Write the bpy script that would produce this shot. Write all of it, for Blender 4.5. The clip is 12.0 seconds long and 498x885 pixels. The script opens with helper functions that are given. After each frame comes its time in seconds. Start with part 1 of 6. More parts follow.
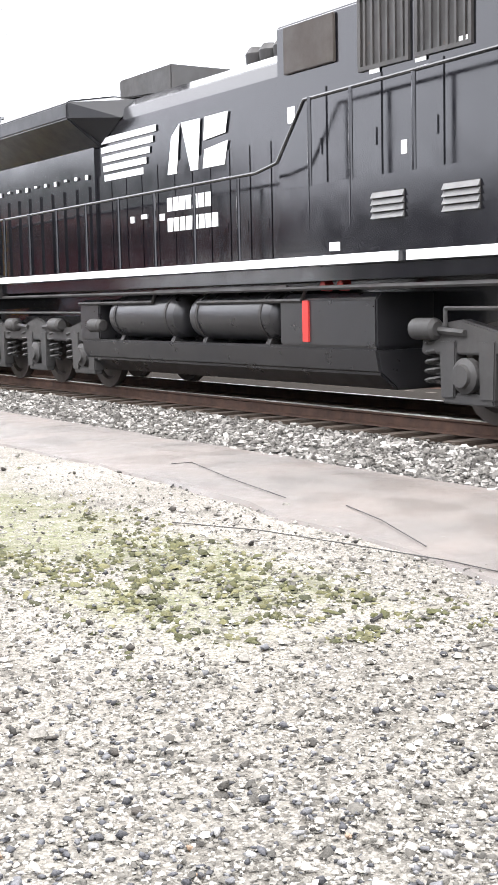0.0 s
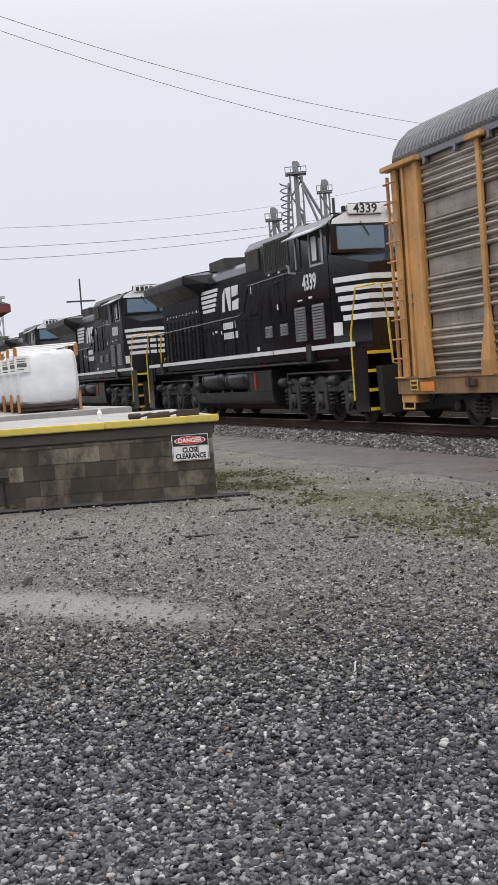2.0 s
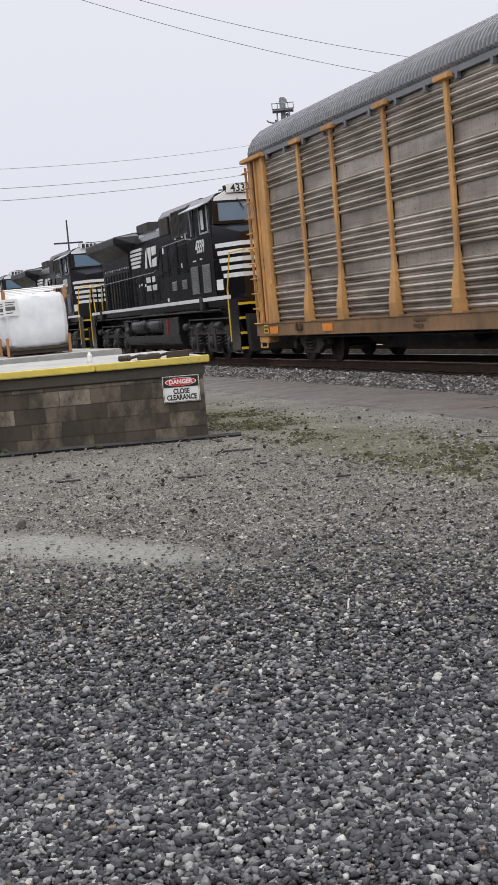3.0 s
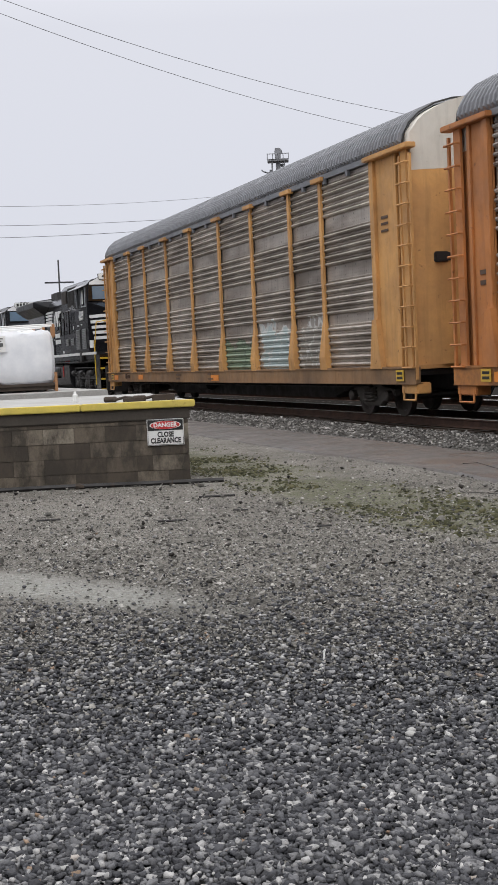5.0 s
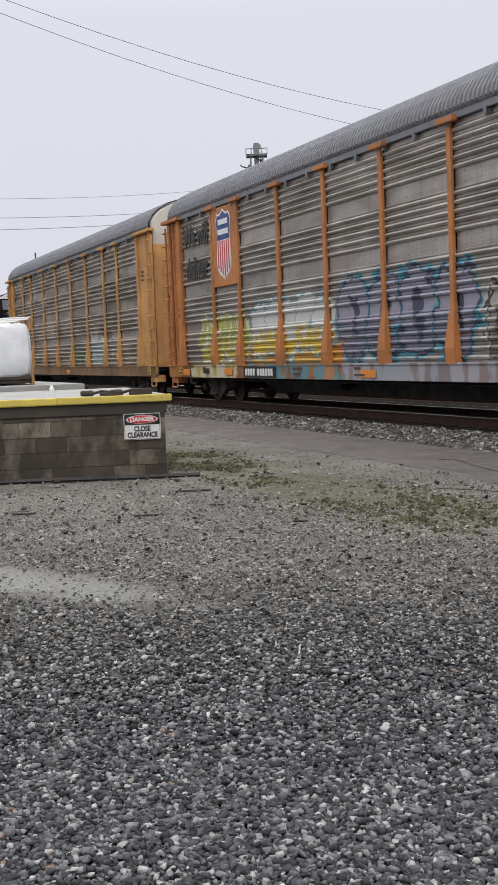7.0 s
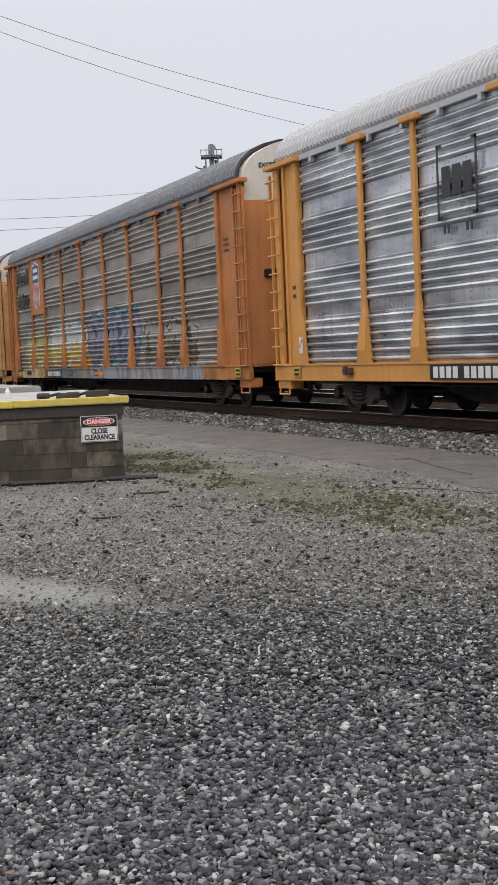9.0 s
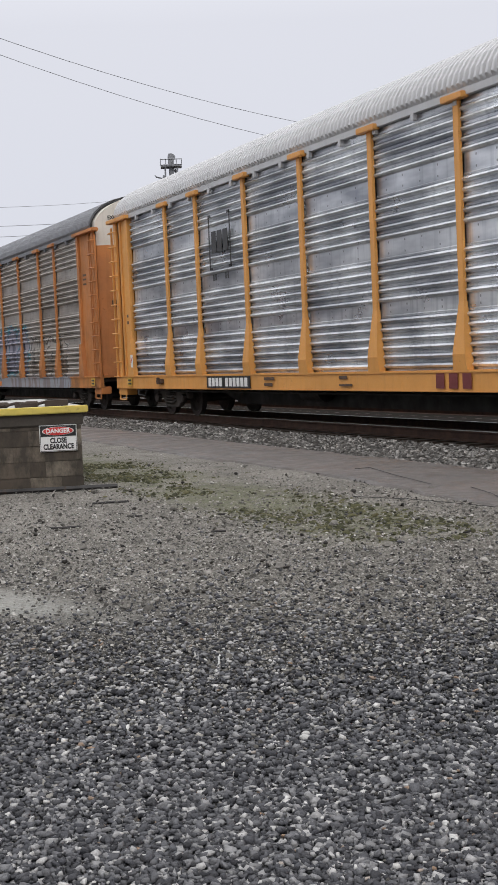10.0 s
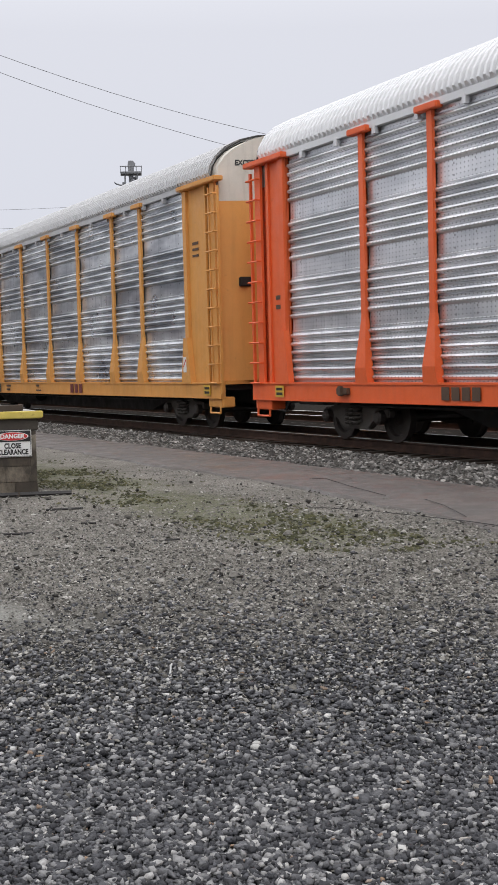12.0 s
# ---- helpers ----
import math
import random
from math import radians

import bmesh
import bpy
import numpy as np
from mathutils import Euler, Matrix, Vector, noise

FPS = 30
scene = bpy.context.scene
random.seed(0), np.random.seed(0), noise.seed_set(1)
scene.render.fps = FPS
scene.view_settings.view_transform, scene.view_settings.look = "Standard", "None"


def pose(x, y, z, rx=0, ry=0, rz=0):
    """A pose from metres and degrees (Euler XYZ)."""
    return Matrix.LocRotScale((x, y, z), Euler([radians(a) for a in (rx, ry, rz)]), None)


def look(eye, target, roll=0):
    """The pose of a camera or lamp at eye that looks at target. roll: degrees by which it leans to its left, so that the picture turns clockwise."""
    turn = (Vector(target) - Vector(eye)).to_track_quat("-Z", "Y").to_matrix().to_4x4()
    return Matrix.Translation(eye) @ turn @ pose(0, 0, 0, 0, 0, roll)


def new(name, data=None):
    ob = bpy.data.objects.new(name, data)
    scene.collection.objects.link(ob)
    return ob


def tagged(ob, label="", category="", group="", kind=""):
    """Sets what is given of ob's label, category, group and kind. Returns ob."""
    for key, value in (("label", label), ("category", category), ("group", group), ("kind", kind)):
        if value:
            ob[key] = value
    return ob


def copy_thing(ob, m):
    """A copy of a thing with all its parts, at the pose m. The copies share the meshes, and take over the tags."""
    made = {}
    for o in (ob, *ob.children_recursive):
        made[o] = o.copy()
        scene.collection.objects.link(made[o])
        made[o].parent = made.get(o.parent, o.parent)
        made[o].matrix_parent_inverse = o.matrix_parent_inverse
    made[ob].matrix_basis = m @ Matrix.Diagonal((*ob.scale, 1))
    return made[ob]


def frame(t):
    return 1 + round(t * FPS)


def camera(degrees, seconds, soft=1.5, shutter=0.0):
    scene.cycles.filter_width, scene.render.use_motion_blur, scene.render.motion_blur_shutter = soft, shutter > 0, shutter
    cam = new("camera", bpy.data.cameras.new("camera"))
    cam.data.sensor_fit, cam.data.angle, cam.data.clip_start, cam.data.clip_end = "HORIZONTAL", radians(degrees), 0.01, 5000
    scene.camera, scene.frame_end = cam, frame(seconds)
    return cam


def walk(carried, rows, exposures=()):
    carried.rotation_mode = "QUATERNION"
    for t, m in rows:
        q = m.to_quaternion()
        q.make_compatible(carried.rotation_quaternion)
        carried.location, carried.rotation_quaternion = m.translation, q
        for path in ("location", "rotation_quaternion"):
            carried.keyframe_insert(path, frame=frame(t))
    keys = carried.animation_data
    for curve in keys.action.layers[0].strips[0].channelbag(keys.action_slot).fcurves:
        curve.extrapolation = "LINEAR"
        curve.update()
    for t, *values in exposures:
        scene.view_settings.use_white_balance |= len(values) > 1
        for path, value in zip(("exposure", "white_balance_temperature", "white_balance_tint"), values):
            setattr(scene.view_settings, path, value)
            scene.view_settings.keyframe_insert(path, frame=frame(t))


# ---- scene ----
# ---- the camera and its walk ----
cam = camera(22.13, 12.0, soft=1.0)
WALK = [
    (0.0, 2.262, 4.362, 1.611, -32.93, -6.38, 1.24),
    (0.5, 2.174, 5.068, 1.767, -28.00, -7.00, 3.46),
    (1.0, 0.807, 2.455, 1.594, -24.08, -3.95, 2.05),
    (1.5, 0, 0, 1.6, -20.93, -3.13, 4.35),
    (2.0, 0, 0, 1.6, -18.37, -3.16, 4.21),
    (2.5, 0, 0, 1.6, -14.86, -3.63, 5.11),
    (3.0, 0, 0, 1.6, -18.83, -5.88, 5.04),
    (3.2, 0, 0, 1.6, -19.65, -5.61, 4.42),
    (4.8, 0, 0, 1.6, -19.28, -3.69, 2.63),
    (5.0, 0, 0, 1.6, -19.40, -3.83, 2.67),
    (5.5, 0, 0, 1.6, -19.76, -3.71, 2.50),
    (6.0, 0, 0, 1.6, -19.94, -3.78, 2.66),
    (6.5, 0, 0, 1.6, -20.27, -4.15, 2.61),
    (6.7, 0, 0, 1.6, -20.29, -4.13, 2.36),
    (8.3, 0, 0, 1.6, -21.59, -3.83, 2.87),
    (8.5, 0, 0, 1.6, -22.91, -4.11, 3.55),
    (9.0, 0, 0, 1.6, -22.36, -4.13, 2.62),
    (9.5, 0, 0, 1.6, -22.08, -4.36, 2.96),
    (10.0, 0, 0, 1.6, -24.17, -3.79, 2.53),
    (10.5, 0, 0, 1.6, -24.75, -3.91, 2.65),
    (11.0, 0, 0, 1.6, -24.89, -3.82, 2.74),
    (11.5, 0, 0, 1.6, -25.15, -3.99, 2.58),
    (12.0, 0, 0, 1.6, -26.11, -3.45, 1.47),
]
walk(cam, [(t, pose(x, y, z, 90 + pitch, roll, yaw)) for t, x, y, z, yaw, pitch, roll in WALK],
     exposures=[(0.0, 2.15), (0.5, 1.75), (0.9, 1.4), (1.1, 0.95), (1.3, 0.55), (1.5, 0.32), (2.0, 0.1), (2.5, 0.04), (3.0, 0.1), (3.2, 0.08), (4.8, 0.0), (12.0, 0.0)])

# how far the train has run along its track, in metres
RUN = [(0.0, -44.71), (0.5, -40.76), (1.0, -36.62), (1.5, -32.34), (2.0, -28.19), (2.5, -24.06), (3.0, -19.95),
       (3.2, -18.33), (4.8, -5.73), (5.0, -4.1), (5.5, 0.0), (6.0, 4.09), (6.5, 8.17), (6.7, 9.77), (8.3, 23.15),
       (8.5, 24.74), (9.0, 28.84), (9.5, 32.94), (10.0, 37.1), (10.5, 41.23), (11.0, 45.4), (11.5, 49.54), (12.0, 53.65)]
TRACK_X, RAIL_Z = 12.7, 0.24      # the track's middle line and the top of its rails

# ---- world and light: an even overcast sky ----
world = bpy.data.worlds.new("world")
scene.world = world
world.use_nodes = True
wn, wl = world.node_tree.nodes, world.node_tree.links
sky = wn.new("ShaderNodeTexSky")
sky.sky_type, sky.sun_disc = "NISHITA", False
sky.sun_elevation, sky.sun_rotation = radians(52), radians(200)
cloud = wn.new("ShaderNodeValToRGB")
cloud.color_ramp.elements[0].position, cloud.color_ramp.elements[0].color = 0.0, (0.7, 0.715, 0.795, 1)
cloud.color_ramp.elements[1].position, cloud.color_ramp.elements[1].color = 1.0, (2.25, 2.25, 2.3, 1)
mid = cloud.color_ramp.elements.new(0.25)
mid.color = (0.755, 0.765, 0.835, 1)
wtc, wsep = wn.new("ShaderNodeTexCoord"), wn.new("ShaderNodeSeparateXYZ")
wl.new(wtc.outputs["Generated"], wsep.inputs[0])
wl.new(wsep.outputs[2], cloud.inputs[0])
wsc = wn.new("ShaderNodeMix")
wsc.data_type = "RGBA"
wsc.inputs[0].default_value = 0.96
wdim = wn.new("ShaderNodeVectorMath")
wdim.operation = "SCALE"
wdim.inputs[3].default_value = 0.1
wl.new(sky.outputs[0], wdim.inputs[0])
wl.new(wdim.outputs[0], wsc.inputs[6])
wl.new(cloud.outputs[0], wsc.inputs[7])
wl.new(wsc.outputs[2], wn["Background"].inputs[0])
wn["Background"].inputs[1].default_value = 1.0
sun = new("sun", bpy.data.lights.new("sun", "SUN"))
sun.data.energy, sun.data.angle, sun.data.color = 0.8, radians(40), (1.0, 0.97, 0.93)
sun.matrix_basis = look((0, 0, 40), (10, 26, 0))


# ---- materials ----
class Nodes:
    """A node material with its shader and a few short ways to add nodes."""

    def __init__(self, name, rough=0.6, metal=0.0):
        self.m = bpy.data.materials.new(name)
        self.m.use_nodes = True
        self.n, self.l = self.m.node_tree.nodes, self.m.node_tree.links
        self.s = self.n["Principled BSDF"]
        self.s.inputs["Roughness"].default_value, self.s.inputs["Metallic"].default_value = rough, metal
        self.co = self.n.new("ShaderNodeTexCoord").outputs["Object"]

    def put(self, a, b):
        if isinstance(a, (int, float)):
            b.default_value = (a, a, a, 1) if b.type == "RGBA" else a
        elif isinstance(a, tuple):
            b.default_value = (*a, 1) if len(a) == 3 and len(b.default_value) == 4 else a
        else:
            self.l.new(a, b)

    def scaled(self, s):
        v = self.n.new("ShaderNodeVectorMath")
        v.operation = "MULTIPLY"
        self.l.new(self.co, v.inputs[0])
        v.inputs[1].default_value = s
        return v.outputs[0]

    def noise(self, scale, detail=4, rough=0.6, vec=None):
        x = self.n.new("ShaderNodeTexNoise")
        x.inputs["Scale"].default_value, x.inputs["Detail"].default_value, x.inputs["Roughness"].default_value = scale, detail, rough
        self.l.new(vec or self.co, x.inputs["Vector"])
        return x.outputs["Fac"]

    def ramp(self, fac, *stops):
        r = self.n.new("ShaderNodeValToRGB")
        while len(r.color_ramp.elements) < len(stops):
            r.color_ramp.elements.new(0.5)
        for e, (p, c) in zip(r.color_ramp.elements, stops):
            e.position = p
            e.color = (c, c, c, 1) if isinstance(c, (int, float)) else (*c, 1)
        self.l.new(fac, r.inputs[0])
        return r.outputs[0]

    def mix(self, fac, a, b, how="MIX"):
        x = self.n.new("ShaderNodeMix")
        x.data_type, x.blend_type = "RGBA", how
        self.put(fac, x.inputs[0])
        self.put(a, x.inputs[6])
        self.put(b, x.inputs[7])
        return x.outputs[2]

    def math(self, op, a, b=0.0, c=0.0):
        x = self.n.new("ShaderNodeMath")
        x.operation = op
        for v, i in zip((a, b, c), x.inputs):
            self.put(v, i)
        return x.outputs[0]

    def xyz(self):
        s = self.n.new("ShaderNodeSeparateXYZ")
        self.l.new(self.co, s.inputs[0])
        return s.outputs

    def step(self, v, lo, hi):
        x = self.n.new("ShaderNodeMapRange")
        x.interpolation_type = "SMOOTHSTEP"
        self.put(v, x.inputs[0])
        x.inputs[1].default_value, x.inputs[2].default_value = lo, hi
        return x.outputs[0]

    def island(self):
        return self.n.new("ShaderNodeNewGeometry").outputs["Random Per Island"]

    def per_object(self):
        return self.n.new("ShaderNodeObjectInfo").outputs["Random"]

    def bump(self, h, strength=0.3, dist=0.01):
        b = self.n.new("ShaderNodeBump")
        b.inputs["Strength"].default_value, b.inputs["Distance"].default_value = strength, dist
        self.l.new(h, b.inputs["Height"])
        self.l.new(b.outputs[0], self.s.inputs["Normal"])

    def done(self, color, rough=None):
        self.put(color, self.s.inputs["Base Color"])
        if rough is not None:
            self.put(rough, self.s.inputs["Roughness"])
        return self.m


def dark(c, k):
    return tuple(v * k for v in c)


def painted(name, c, rough=0.5, dirt=0.35, rust=0.0, grime=(0.06, 0.05, 0.04), metal=0.0, streak=True, rough_relief=0.08, spec=0.5, uneven=1.0):
    """Paint with patches of grime, vertical streaks, and flecks of rust."""
    k = Nodes(name, rough, metal)
    big = k.ramp(k.noise(0.7, 5, 0.65), (0.4, 0.0), (0.75, 1.0))
    col = k.mix(k.math("MULTIPLY", big, dirt), c, grime)
    if streak:
        st = k.ramp(k.noise(1.0, 4, 0.6, k.scaled((6, 6, 0.5))), (0.5, 0.0), (0.75, 1.0))
        col = k.mix(k.math("MULTIPLY", st, dirt * 0.7), col, dark(c, 0.45))
    if rust:
        rs = k.ramp(k.noise(5, 8, 0.7), (0.62, 0.0), (0.7, 1.0))
        col = k.mix(k.math("MULTIPLY", rs, rust), col, (0.13, 0.05, 0.02))
    fine = k.noise(60, 3, 0.6)
    col = k.mix(k.ramp(fine, (0.3, 0.25), (0.7, 0.0)), col, dark(c, 0.6))
    k.bump(k.noise(25, 4), rough_relief, 0.01)
    k.s.inputs["Specular IOR Level"].default_value = spec
    return k.done(col, k.ramp(k.noise(3, 5), (0.3, max(rough - 0.12 * uneven, 0.05)), (0.7, min(rough + 0.2 * uneven, 1.0))))


def steel_screen(name, c, dirt, grime, rough=0.32, metal=0.8, tags=(), holes=0.0, blobs=()):
    """Galvanised side panels with rows of small holes, film of dirt and, on some cars, sprayed colour with dark outlines."""
    k = Nodes(name, rough, metal)
    x, y, z = k.xyz()
    patch = k.ramp(k.noise(1.0, 3, 0.5, k.scaled((1, 0.55, 2.6))), (0.36, 0.0), (0.66, 1.0))
    col = k.mix(k.math("MULTIPLY", patch, dirt), c, grime)
    streak = k.ramp(k.noise(1.0, 4, 0.65, k.scaled((5, 7, 0.35))), (0.5, 0.0), (0.72, 1.0))
    col = k.mix(k.math("MULTIPLY", streak, 0.15 + dirt * 0.35), col, grime)
    low = k.ramp(k.noise(1.4, 4, 0.6, k.scaled((1, 1.2, 1))), (0.35, 0.0), (0.7, 1.0))
    col = k.mix(k.math("MULTIPLY", low, dirt * 0.25), col, dark(grime, 0.6))
    tone = k.ramp(k.per_object(), (0.0, 0.86), (1.0, 1.0))
    col = k.mix(1.0, col, tone, "MULTIPLY")
    rivet = 0.0
    for h in (2.05, 2.16, 3.05, 3.24, 4.13, 4.31):
        dy = k.math("PINGPONG", y, 0.27)
        dz = k.math("ABSOLUTE", k.math("SUBTRACT", z, h))
        rivet = k.math("MAXIMUM", rivet, k.math("MULTIPLY", k.math("LESS_THAN", dy, 0.017), k.math("LESS_THAN", dz, 0.017)))
    col = k.mix(k.math("MULTIPLY", rivet, 0.6), col, (0.03, 0.03, 0.03))
    if holes:
        dot = k.math("MULTIPLY", k.step(k.math("PINGPONG", y, 0.05), 0.034, 0.042), k.step(k.math("PINGPONG", z, 0.036), 0.022, 0.03))
        col = k.mix(k.math("MULTIPLY", dot, holes), col, (0.05, 0.05, 0.05))
    paint_on = 0.0
    for y0, y1, top, tint, line, wob in tags:
        sh = k.math("MULTIPLY", k.math("SUBTRACT", k.noise(1.5 + wob, 3, 0.5), 0.5), 1.3)
        d = k.math("MINIMUM", k.math("MINIMUM", k.math("SUBTRACT", y0, y), k.math("SUBTRACT", y, y1)), k.math("SUBTRACT", top, z))
        d = k.math("ADD", d, sh)
        body_mask, fill = k.step(d, 0.0, 0.02), k.step(d, 0.07, 0.09)
        curl = k.math("ABSOLUTE", k.math("SUBTRACT", k.noise(1.1 + wob * 0.5, 2, 0.4), 0.5))
        stroke = k.math("SUBTRACT", 1.0, k.step(curl, 0.012, 0.03))
        paint = k.mix(k.math("MULTIPLY", fill, k.math("SUBTRACT", 1.0, k.math("MULTIPLY", stroke, 0.85))), line, tint)
        col = k.mix(k.math("MULTIPLY", body_mask, 0.9), col, paint)
        paint_on = k.math("MAXIMUM", paint_on, body_mask)
    if blobs:
        w1 = k.math("MULTIPLY", k.math("SUBTRACT", k.noise(2.2, 2, 0.4), 0.5), 0.9)
        w2 = k.math("MULTIPLY", k.math("SUBTRACT", k.noise(3.1, 2, 0.4), 0.5), 0.7)
        ys, zs = k.math("ADD", y, w1), k.math("ADD", z, w2)
    for yc, zc, ry, rz, high, low, line, halo in blobs:
        dy = k.math("DIVIDE", k.math("ABSOLUTE", k.math("SUBTRACT", ys, yc)), ry)
        dz = k.math("DIVIDE", k.math("ABSOLUTE", k.math("SUBTRACT", zs, zc)), rz)
        d = k.math("ADD", k.math("POWER", dy, 2.6), k.math("POWER", dz, 2.6))
        eye = k.math("ADD", k.math("POWER", k.math("MULTIPLY", dy, 3.4), 2.0), k.math("POWER", k.math("MULTIPLY", k.math("SUBTRACT", dz, 0.25), 3.0), 2.0))
        fill = k.math("MULTIPLY", k.math("SUBTRACT", 1.0, k.step(d, 0.74, 0.8)), k.step(eye, 0.5, 0.7))
        tint = k.mix(k.step(k.math("ADD", z, w1), zc - 0.25, zc + 0.05), low, high)
        paint = k.mix(k.math("SUBTRACT", 1.0, k.step(d, 1.0, 1.06)), halo, k.mix(fill, line, tint))
        on = k.math("SUBTRACT", 1.0, k.step(d, 1.2, 1.27))
        col = k.mix(k.math("MULTIPLY", on, 0.92), col, paint)
        paint_on = k.math("MAXIMUM", paint_on, on)
    if tags or blobs:
        k.put(k.math("MULTIPLY", k.math("SUBTRACT", 1.0, paint_on), metal), k.s.inputs["Metallic"])
    k.bump(k.noise(1.5, 2), 0.03, 0.02)
    return k.done(col, k.ramp(k.noise(1.2, 2), (0.3, rough - 0.06), (0.7, rough + 0.12)))


M_BLACK = painted("black_engine_paint", (0.004, 0.004, 0.006), 0.14, 0.1, 0, (0.009, 0.009, 0.01), 0.0, True, 0.004, 0.8, 0.3)
M_BLACK2 = painted("dusty_black_engine_paint", (0.01, 0.01, 0.012), 0.34, 0.4, 0, (0.024, 0.023, 0.022), 0.0, True, 0.012, 0.35, 0.5)
M_UNDER = painted("dusty_grey_running_gear", (0.03, 0.029, 0.029), 0.6, 0.5, 0.15, (0.055, 0.048, 0.042))
M_DARK = painted("oily_dark_steel", (0.012, 0.011, 0.011), 0.6, 0.5, 0.3, (0.03, 0.024, 0.02))
M_WHITE = painted("white_paint", (0.78, 0.78, 0.78), 0.45, 0.12, 0, (0.35, 0.33, 0.3))
M_GRILLE = painted("grey_louvre_metal", (0.12, 0.12, 0.12), 0.5, 0.4)
M_HANDY = painted("yellow_handrail_paint", (0.75, 0.5, 0.04), 0.4, 0.15)
M_RED_D = painted("dull_red_paint", (0.42, 0.025, 0.02), 0.45, 0.3)
M_TANK = painted("glossy_dark_tank_paint", (0.016, 0.016, 0.018), 0.3, 0.35, 0, (0.035, 0.031, 0.028), 0.0, True, 0.01, 0.5, 0.5)
M_MESH = painted("dark_brown_intake_mesh", (0.035, 0.028, 0.024), 0.7, 0.3)
M_CAR_Y = painted("golden_yellow_car_paint", (0.7, 0.325, 0.08), 0.5, 0.35, 0.3, (0.34, 0.17, 0.05))
M_CAR_Y1 = painted("faded_yellow_car_paint", (0.64, 0.34, 0.115), 0.6, 0.85, 0.9, (0.22, 0.11, 0.05))
M_CAR_B = painted("rusty_orange_brown_car_paint", (0.53, 0.2, 0.055), 0.55, 0.65, 0.8, (0.12, 0.055, 0.03))
M_SILL = painted("grimy_brown_sill_paint", (0.3, 0.17, 0.08), 0.65, 0.9, 0.8, (0.07, 0.05, 0.035))

M_CREAM = painted("chalky_cream_paint", (0.62, 0.585, 0.52), 0.6, 0.6, 0.4, (0.36, 0.3, 0.24))
M_PATCH = painted("orange_touch_up_paint", (0.8, 0.27, 0.04), 0.5, 0.3)
M_CAR_O = painted("bright_orange_car_paint", (0.8, 0.13, 0.03), 0.45, 0.2, 0.15, (0.42, 0.08, 0.03))
M_ROOF_D = painted("dull_grey_roof_steel", (0.19, 0.195, 0.21), 0.5, 0.3, 0, (0.14, 0.138, 0.14), 0.3)
M_ROOF_L = painted("pale_galvanised_roof_steel", (0.5, 0.5, 0.505), 0.45, 0.3, 0, (0.44, 0.435, 0.43), 0.25)
M_ROOF_W = painted("bright_galvanised_roof_steel", (0.72, 0.725, 0.735), 0.45, 0.2, 0, (0.56, 0.56, 0.56), 0.2)
M_SCR1 = steel_screen("weathered_brown_grey_screen", (0.56, 0.5, 0.44), 0.75, (0.17, 0.14, 0.115), 0.42, 0.6,
                      [(-13.8, -16.9, 1.75, (0.2, 0.27, 0.18), (0.1, 0.15, 0.1), 0.3), (-17.2, -19.4, 2.1, (0.42, 0.5, 0.5), (0.6, 0.6, 0.58), 0.6), (-19.9, -21.3, 2.1, (0.3, 0.28, 0.25), (0.6, 0.6, 0.58), 0.9)], 0.3)


def sprayed_sill():
    """Rusty orange paint, sprayed over in yellow towards the front and in grey and blue towards the rear."""
    k = Nodes("sprayed_rusty_orange_sill", 0.6)
    y = k.xyz()[1]
    col = k.mix(k.ramp(k.noise(0.9, 6, 0.7), (0.4, 0.0), (0.62, 0.85)), (0.5, 0.2, 0.05), (0.09, 0.05, 0.03))
    wob = k.math("ADD", y, k.math("MULTIPLY", k.math("SUBTRACT", k.noise(2.2, 4, 0.6), 0.5), 1.6))

    def band(a, b):
        return k.math("MULTIPLY", k.step(wob, a, a + 0.08), k.math("SUBTRACT", 1.0, k.step(wob, b - 0.08, b)))
    streak = k.ramp(k.noise(3.0, 3, 0.5, k.scaled((1, 1, 0.3))), (0.44, 0.0), (0.5, 1.0))
    col = k.mix(k.math("MULTIPLY", band(-5.7, -2.0), 0.85), col, k.mix(streak, (0.42, 0.36, 0.07), (0.55, 0.54, 0.42)))
    col = k.mix(k.math("MULTIPLY", k.math("MULTIPLY", band(-12.5, -6.6), streak), 0.8), col, (0.06, 0.26, 0.33))
    col = k.mix(k.math("MULTIPLY", band(-23.0, -12.5), 0.85), col, k.mix(streak, (0.2, 0.19, 0.2), (0.32, 0.36, 0.42)))
    k.bump(k.noise(25, 4), 0.1, 0.01)
    return k.done(col)


M_SILL2 = sprayed_sill()
PALE, LEMON, NAVY, CYAN, SMOKE = (0.62, 0.62, 0.6), (0.5, 0.44, 0.06), (0.03, 0.04, 0.09), (0.05, 0.32, 0.42), (0.3, 0.29, 0.36)
SPRAYED = ([(-3.1 - i * 0.95, 1.72, 0.52, 0.62, (0.42, 0.42, 0.1), LEMON, PALE, (0.3, 0.33, 0.12)) for i in range(4)]
           + [(-7.2 - i * 0.98, 1.86 + 0.06 * (i % 2), 0.58, 0.66, PALE, (0.62, 0.45, 0.05), PALE, (0.1, 0.36, 0.44)) for i in range(5)]
           + [(-12.7 - i * 1.4, 1.95, 0.78, 0.86, SMOKE, (0.2, 0.2, 0.27), NAVY, CYAN) for i in range(4)]
           + [(-18.4 - i * 1.15, 1.7, 0.6, 0.6, (0.36, 0.33, 0.3), (0.16, 0.13, 0.1), (0.03, 0.025, 0.02), (0.5, 0.49, 0.46)) for i in range(4)])
